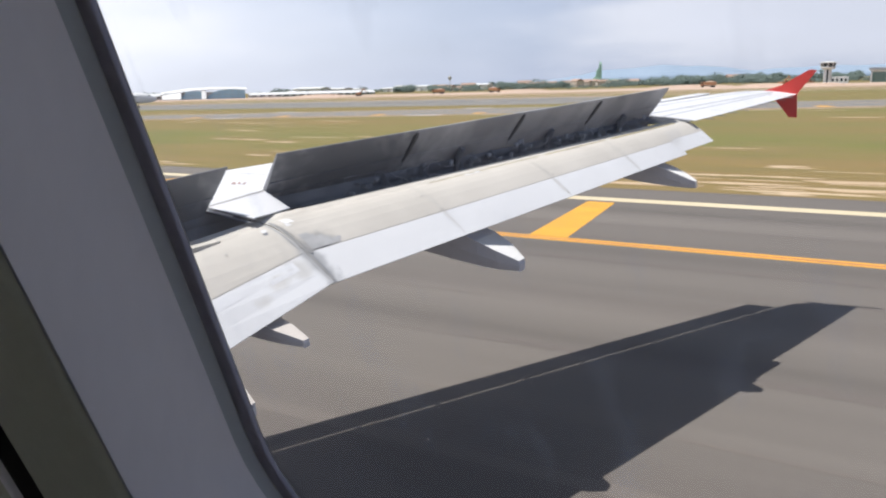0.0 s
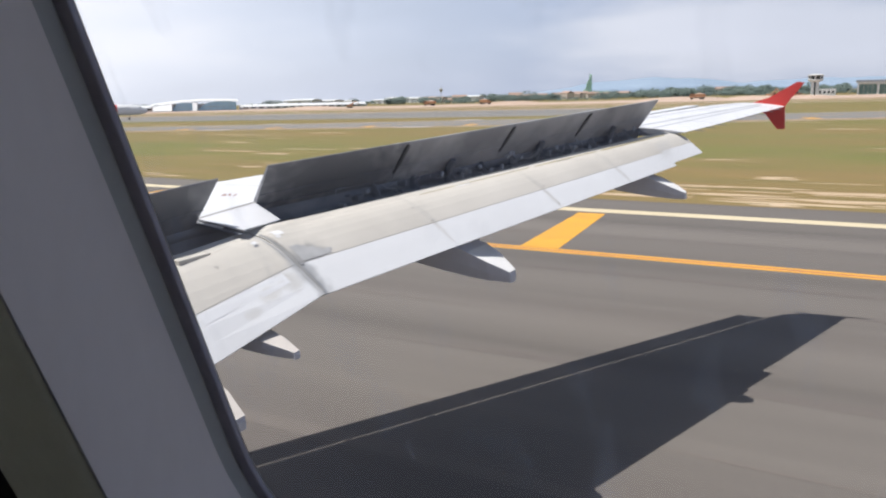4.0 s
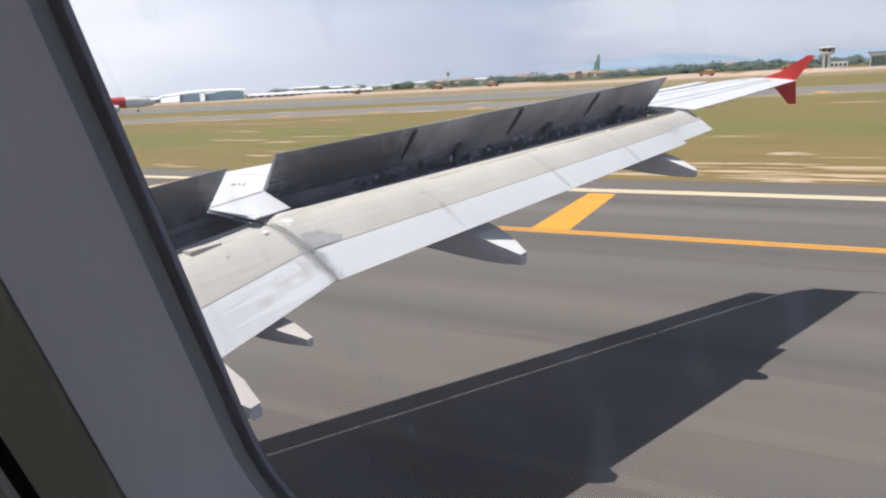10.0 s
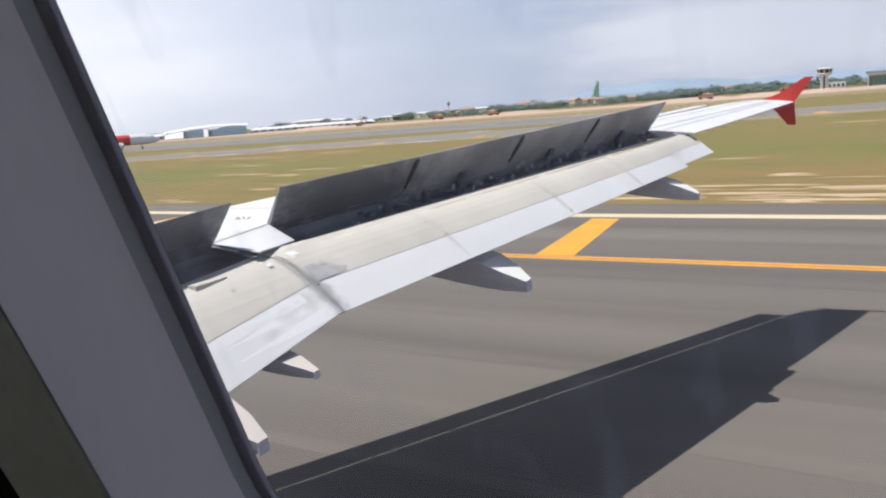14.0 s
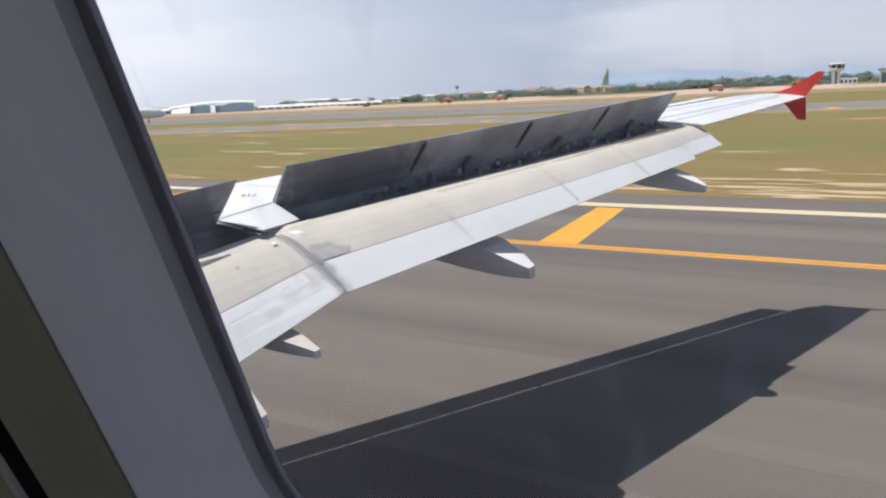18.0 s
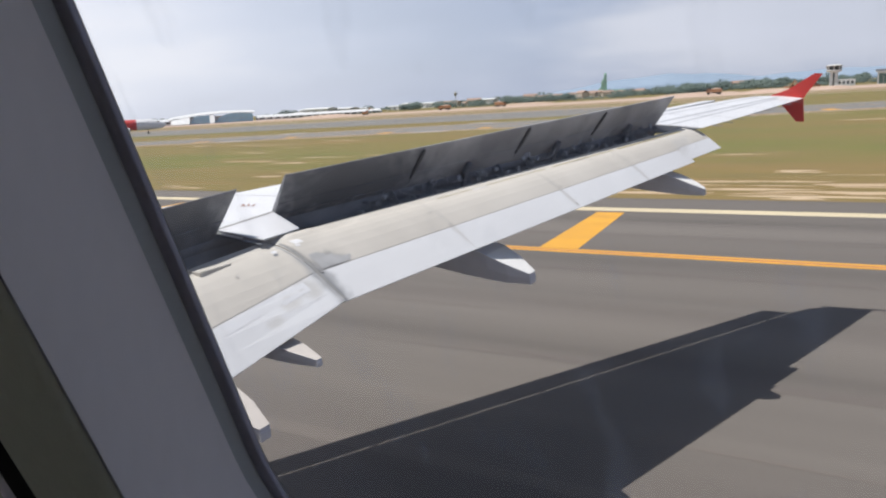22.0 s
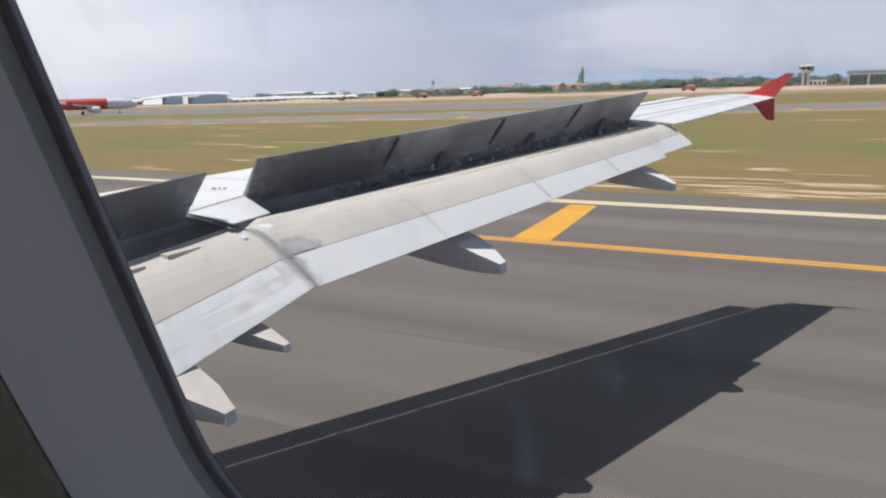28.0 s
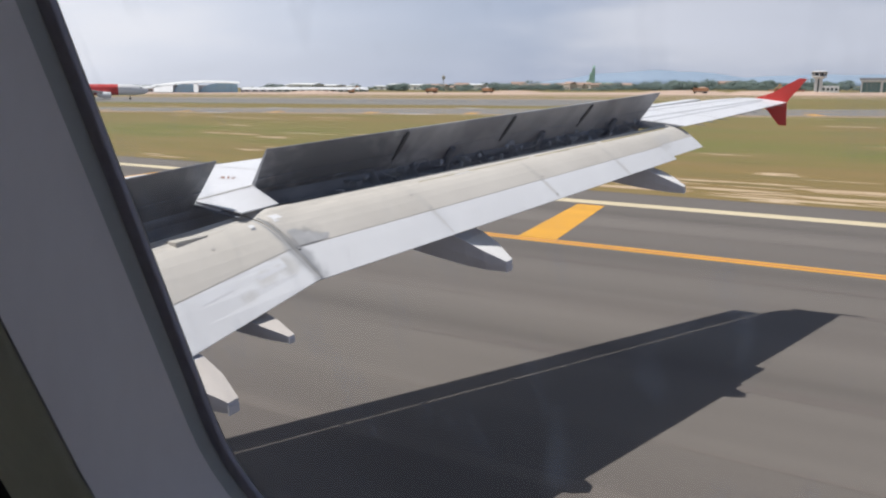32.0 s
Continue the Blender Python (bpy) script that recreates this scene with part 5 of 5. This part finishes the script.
def dump_truck(at, rz):
    ob = tagged(empty("dump_truck", at, rz), "dusty orange dump truck on bare clay", "truck", "site trucks")
    part("chassis", boxed((-1.0, -4.2, 0.8), (1.0, 4.2, 1.25), 0.05), M["tyre"], ob)
    cab = part("cab", boxed((-1.25, 2.2, 1.2), (1.25, 4.3, 3.2), 0.15), M["orange"], ob)
    part("windscreen", boxed((-1.1, 4.25, 2.2), (1.1, 4.34, 3.0), 0.02), M["dark_glass"], cab)
    for sx in (-1.27, 1.21):
        part("side_window", boxed((sx, 2.8, 2.2), (sx + 0.06, 3.9, 2.95)), M["dark_glass"], cab)
    part("skip", loft(bmesh.new(), [[(-1.3 * a, y, 1.4), (1.3 * a, y, 1.4), (1.4, y, 3.2), (-1.4, y, 3.2)] for y, a in ((-4.3, 0.7), (-3.2, 0.95), (1.9, 0.95))]), M["orange"], ob)
    part("spoil_heap", loft(bmesh.new(), [[(-1.2, y, 3.15), (0, y, 3.2 + hh), (1.2, y, 3.15)] for y, hh in ((-3.8, 0.1), (-1, 0.7), (1.7, 0.1))]), M["clay"], ob)
    for y in (-3.0, -1.7, 3.2):
        for x in (-1.05, 1.05):
            wheel_part(ob, x, y, 0.55, 0.4)
    return ob


def excavator(at, rz):
    ob = tagged(empty("excavator", at, rz), "orange tracked excavator with a raised boom", "excavator", "excavators")
    for x in (-1.2, 1.2):
        part("track", loft(bmesh.new(), [[(x + dx, -2.1, 0.35), (x + dx, -1.7, 0.0), (x + dx, 1.7, 0.0), (x + dx, 2.1, 0.35), (x + dx, 1.8, 0.85), (x + dx, -1.8, 0.85)] for dx in (-0.3, 0.3)]), M["tyre"], ob)
    part("body", boxed((-1.4, -2.2, 1.0), (1.4, 1.5, 2.3), 0.15), M["orange"], ob)
    cab = part("cab", boxed((-1.35, 0.2, 1.2), (-0.3, 1.9, 3.1), 0.1), M["orange"], ob)
    part("cab_window", boxed((-1.38, 0.5, 2.1), (-0.27, 1.93, 2.9), 0.03), M["dark_glass"], cab)
    boom = part("boom", tubed((0.4, 1.2, 1.9), (0.4, 4.2, 5.2), 0.35, 0.28, 6), M["orange"], ob)
    part("arm", tubed((0.4, 4.0, 5.2), (0.4, 6.4, 2.6), 0.26, 0.18, 6), M["orange"], boom)
    part("bucket", loft(bmesh.new(), [[(x, 6.0, 2.6), (x, 6.8, 2.5), (x, 6.6, 1.5), (x, 5.8, 1.7)] for x in (-0.2, 1.0)]), M["tyre"], boom)
    return ob


for x, y, rz in ((466, 262, 12), (474, 222, 170), (460, 78, 5)):
    dump_truck((x, y, -0.014), rz)
for x, y, rz in ((430, 36, 140), (436, 24, 60), (450, 320, 200)):
    excavator((x, y, -0.014), rz)
for i, (x, y, r, h) in enumerate(((420, 44, 9, 1.7), (428, 18, 7, 1.4), (490, 210, 12, 1.6), (495, 95, 14, 1.6), (480, 380, 14, 1.7), (410, -30, 8, 1.5))):
    bm = bmesh.new()
    rr = random.Random(i)
    rings = [[(x + r * s * rr.uniform(0.85, 1.15) * math.cos(2 * math.pi * k / 14), y + 2 * r * s * rr.uniform(0.85, 1.15) * math.sin(2 * math.pi * k / 14), z) for k in range(14)] for s, z in ((1, -0.03), (0.75, h * 0.5), (0.4, h * 0.9), (0.1, h))]
    tagged(part("spoil_heap", loft(bm, rings), M["clay"]), "heap of pale dug clay", "soil heap", "soil heaps")


# taxiing red airliner
def other_airliner(at, rz):
    ob = tagged(empty("red_airliner", at, rz), "red and white twin-engined airliner standing on the taxiway", "aircraft")
    prof = [(-18.6, 0.25, 5.2), (-17, 0.6, 4.9), (-14, 1.15, 4.45), (-10, 1.75, 4.0), (-6, 1.97, 3.75), (0, 1.98, 3.75), (8, 1.98, 3.75), (13.0, 1.95, 3.7), (15.5, 1.7, 3.55), (17.2, 1.25, 3.35), (18.3, 0.7, 3.15), (18.8, 0.2, 3.05)]
    rings = [[(r * math.cos(2 * math.pi * k / 20), y, z + 1.03 * r * math.sin(2 * math.pi * k / 20)) for k in range(20)] for y, r, z in prof]

    def paint(i, j):
        y = prof[i][0]
        if y >= 8:
            return 1
        return 1 if (j in (8, 9, 0, 1) and -12 < y < -7) else 0
    fus = part("fuselage", loft(bmesh.new(), rings, mat=paint), [M["air_red"], M["air_white"]], ob, "red fuselage with a white nose", smooth=True)
    for k in range(26):
        for sx in (-1, 1):
            part("window", boxed((sx * 1.93 - 0.06, -9 + 0.85 * k, 4.15), (sx * 1.93 + 0.06, -8.75 + 0.85 * k, 4.5)), M["dark_glass"], fus)
    part("cockpit_window", boxed((-1.25, 15.6, 4.15), (1.25, 16.5, 4.75), 0.1), M["dark_glass"], fus)
    fin = part("fin", loft(bmesh.new(), [[(-0.2, -11.5, 5.4), (0.2, -11.5, 5.4), (0.12, -17.2, 5.4), (-0.12, -17.2, 5.4)], [(-0.1, -16.2, 11.6), (0.1, -16.2, 11.6), (0.06, -18.6, 11.6), (-0.06, -18.6, 11.6)]]), M["air_red"], ob)
    for z0, z1 in ((6.6, 7.1), (8.0, 8.5), (9.6, 10.0)):
        k0 = (z0 - 5.4) / 6.2
        part("fin_stripe", boxed((-0.24 + 0.1 * k0, -13.4 - 3.0 * k0 - 2.0, z0), (0.24 - 0.1 * k0, -13.4 - 3.0 * k0, z1)), M["air_white"], fin)
    for sx in (-1, 1):
        part("tailplane", loft(bmesh.new(), [[(sx * 0.4, -13.6, 4.75), (sx * 0.4, -16.8, 4.7), (sx * 0.4, -16.8, 4.6), (sx * 0.4, -13.6, 4.5)], [(sx * 6.2, -17.0, 5.3), (sx * 6.2, -18.4, 5.3), (sx * 6.2, -18.4, 5.22), (sx * 6.2, -17.0, 5.2)]]), M["air_white"], ob)
        w = part("wing", loft(bmesh.new(), [[(sx * 1.7, 5.0, 2.9), (sx * 1.7, -1.8, 2.8), (sx * 1.7, -1.8, 2.65), (sx * 1.7, 5.0, 2.3)], [(sx * 6.4, 2.3, 3.2), (sx * 6.4, -1.9, 3.15), (sx * 6.4, -1.9, 3.05), (sx * 6.4, 2.3, 2.85)], [(sx * 17, -3.2, 4.2), (sx * 17, -4.7, 4.2), (sx * 17, -4.7, 4.12), (sx * 17, -3.2, 4.1)]]), M["air_white"], ob)
        part("wingtip_fence", boxed((sx * 17 - 0.05, -5.0, 3.7), (sx * 17 + 0.05, -3.6, 5.0)), M["air_red"], w)
        m = Matrix.Translation((sx * 5.75, 0, 1.75)) @ Matrix.Rotation(-math.pi / 2, 4, "X")
        en = part("engine", lathe(bmesh.new(), [(0.5, 0.6), (0.8, 1.2), (1.1, 2.4), (1.2, 4.2), (1.1, 5.2), (0.95, 5.25), (0.9, 4.6)], 20, m), M["air_white"], ob)
        part("intake_lip", lathe(bmesh.new(), [(1.08, 5.2), (1.13, 5.3), (1.02, 5.42), (0.93, 5.3)], 20, m), M["engine_metal"], en)
        part("pylon", boxed((sx * 5.75 - 0.15, 0.5, 2.5), (sx * 5.75 + 0.15, 4.0, 3.0), 0.05), M["air_white"], en)
        leg = part("landing_gear", tubed((sx * 3.8, -0.8, 0.5), (sx * 3.8, -0.8, 2.8), 0.14, n=8), M["pipe"], ob)
        for dx in (-0.4, 0.4):
            wheel_part(leg, sx * 3.8 + dx, -0.8, 0.58, 0.4)
    leg = part("nose_gear", tubed((0, 12.0, 0.4), (0, 12.0, 2.2), 0.1, n=8), M["pipe"], ob)
    for dx in (-0.25, 0.25):
        wheel_part(leg, dx, 12.0, 0.4, 0.25)
    return ob


other_airliner((188.5, 252, -0.012), 233)


# woods: far belts of small trees, leaves in clumps
def woods(name, spots, label, seed):
    r = np.random.default_rng(seed)
    vs, fs = [], []
    for x, y, h in spots:
        w = h * r.uniform(0.4, 0.85)
        n = int(90 + 30 * r.random())
        for k in range(n):
            u = r.normal(size=3)
            u /= np.linalg.norm(u)
            rad = r.uniform(0.55, 1.05)
            c = np.array([x + u[0] * w * rad, y + u[1] * w * rad * 1.2, 0.58 * h + u[2] * 0.42 * h * rad])
            s = h * r.uniform(0.05, 0.14)
            nn = r.normal(size=3) * 0.35 + np.array([-0.5, 0.2, 0.9])
            nn /= np.linalg.norm(nn)
            a = np.cross(nn, r.normal(size=3))
            a /= np.linalg.norm(a)
            b = np.cross(nn, a)
            i0 = len(vs)
            vs += [c + a * s, c + b * s * 0.8, c - a * s * 0.9, c - b * s]
            fs.append((i0, i0 + 1, i0 + 2, i0 + 3))
        i0 = len(vs)
        t = 0.03 * h
        for zz, q in ((-0.03, 1), (0.55 * h, 0.4)):
            vs += [np.array([x + t * q, y, zz]), np.array([x - t * q * 0.5, y + t * q, zz]), np.array([x - t * q * 0.5, y - t * q, zz])]
        fs += [(i0, i0 + 1, i0 + 4, i0 + 3), (i0 + 1, i0 + 2, i0 + 5, i0 + 4), (i0 + 2, i0, i0 + 3, i0 + 5)]
    me = bpy.data.meshes.new(name)
    me.from_pydata([tuple(v) for v in vs], [], fs)
    me.materials.append(M["leaf"])
    return tagged(new(name, me), label, "trees", kind="stuff")


rw = random.Random(9)


def belt(b0, b1, r0, r1, count, h0, h1, gap=0.0):
    out = []
    while len(out) < count:
        b = rw.uniform(b0, b1)
        if noise.noise(Vector((b * 0.55, r0 * 0.01, 3.3))) < gap:
            continue
        b, r = radians(b), rw.uniform(r0, r1)
        clump = 0.75 + 0.9 * noise.noise(Vector((math.degrees(b) * 1.7, r * 0.02, 7.1)))
        out.append((r * math.cos(b), r * math.sin(b), max(1.5, rw.uniform(h0, h1) * clump)))
    return out


woods("tree_belt", belt(5, 33, 780, 950, 760, 3, 9, -0.2), "dark green belt of trees beyond the clay strip", 1)
woods("tree_belt_far", belt(-14, 12, 800, 1000, 760, 5, 9), "dark green woodland at the airfield's edge", 2)
woods("tree_belt_sparse", belt(30, 46, 1000, 1400, 90, 4, 7, 0.02), "scattered dark green trees near warehouses", 3)
woods("scrub", belt(-8, 36, 640, 760, 300, 1.5, 4.0, 0.05), "low green scrub along the clay strip", 4)
woods("horizon_woods", belt(-30, 60, 2300, 2900, 900, 9, 16), "woodland along the horizon, haze put into its colour", 5)


# hills
def hills(name, b0, b1, r, heights, label):
    bm = bmesh.new()
    n = 90
    rings = []
    for i in range(n + 1):
        k = i / n
        b = radians(b0 + (b1 - b0) * k)
        h = float(np.interp(k, [a for a, _ in heights], [c for _, c in heights]))
        h = max(2.0, h * (1 + 0.22 * noise.noise(Vector((k * 14, r * 0.01, 1))) + 0.06 * noise.noise(Vector((k * 60, 4, 1)))))
        rings.append([(q * math.cos(b), q * math.sin(b), z) for q, z in ((r - 500, -2), (r - 200, h * 0.55), (r, h), (r + 300, h * 0.6), (r + 420, -2))])
    loft(bm, rings)
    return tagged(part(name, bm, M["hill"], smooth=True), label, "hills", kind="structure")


hills("hill_range", 26, -20, 3750, ((0, 2), (0.10, 22), (0.20, 62), (0.28, 84), (0.35, 66), (0.42, 36), (0.52, 58), (0.62, 44), (0.8, 40), (1, 20)), "forested hills far behind the airfield, blue haze put into their colour")


# everything beyond the runway lies on the falling land
for ob in list(scene.objects):
    if ob.parent or ob.type not in ("MESH", "EMPTY"):
        continue
    if ob.type == "EMPTY" or ob.matrix_basis.translation.length > 1:
        at = ob.matrix_basis.translation
        if at.x > 34:
            ob.matrix_basis = Matrix.Translation((0, 0, land(at.x, at.y))) @ ob.matrix_basis
    else:
        for v in ob.data.vertices:
            if v.co.x > 34:
                v.co.z += land(v.co.x, v.co.y)
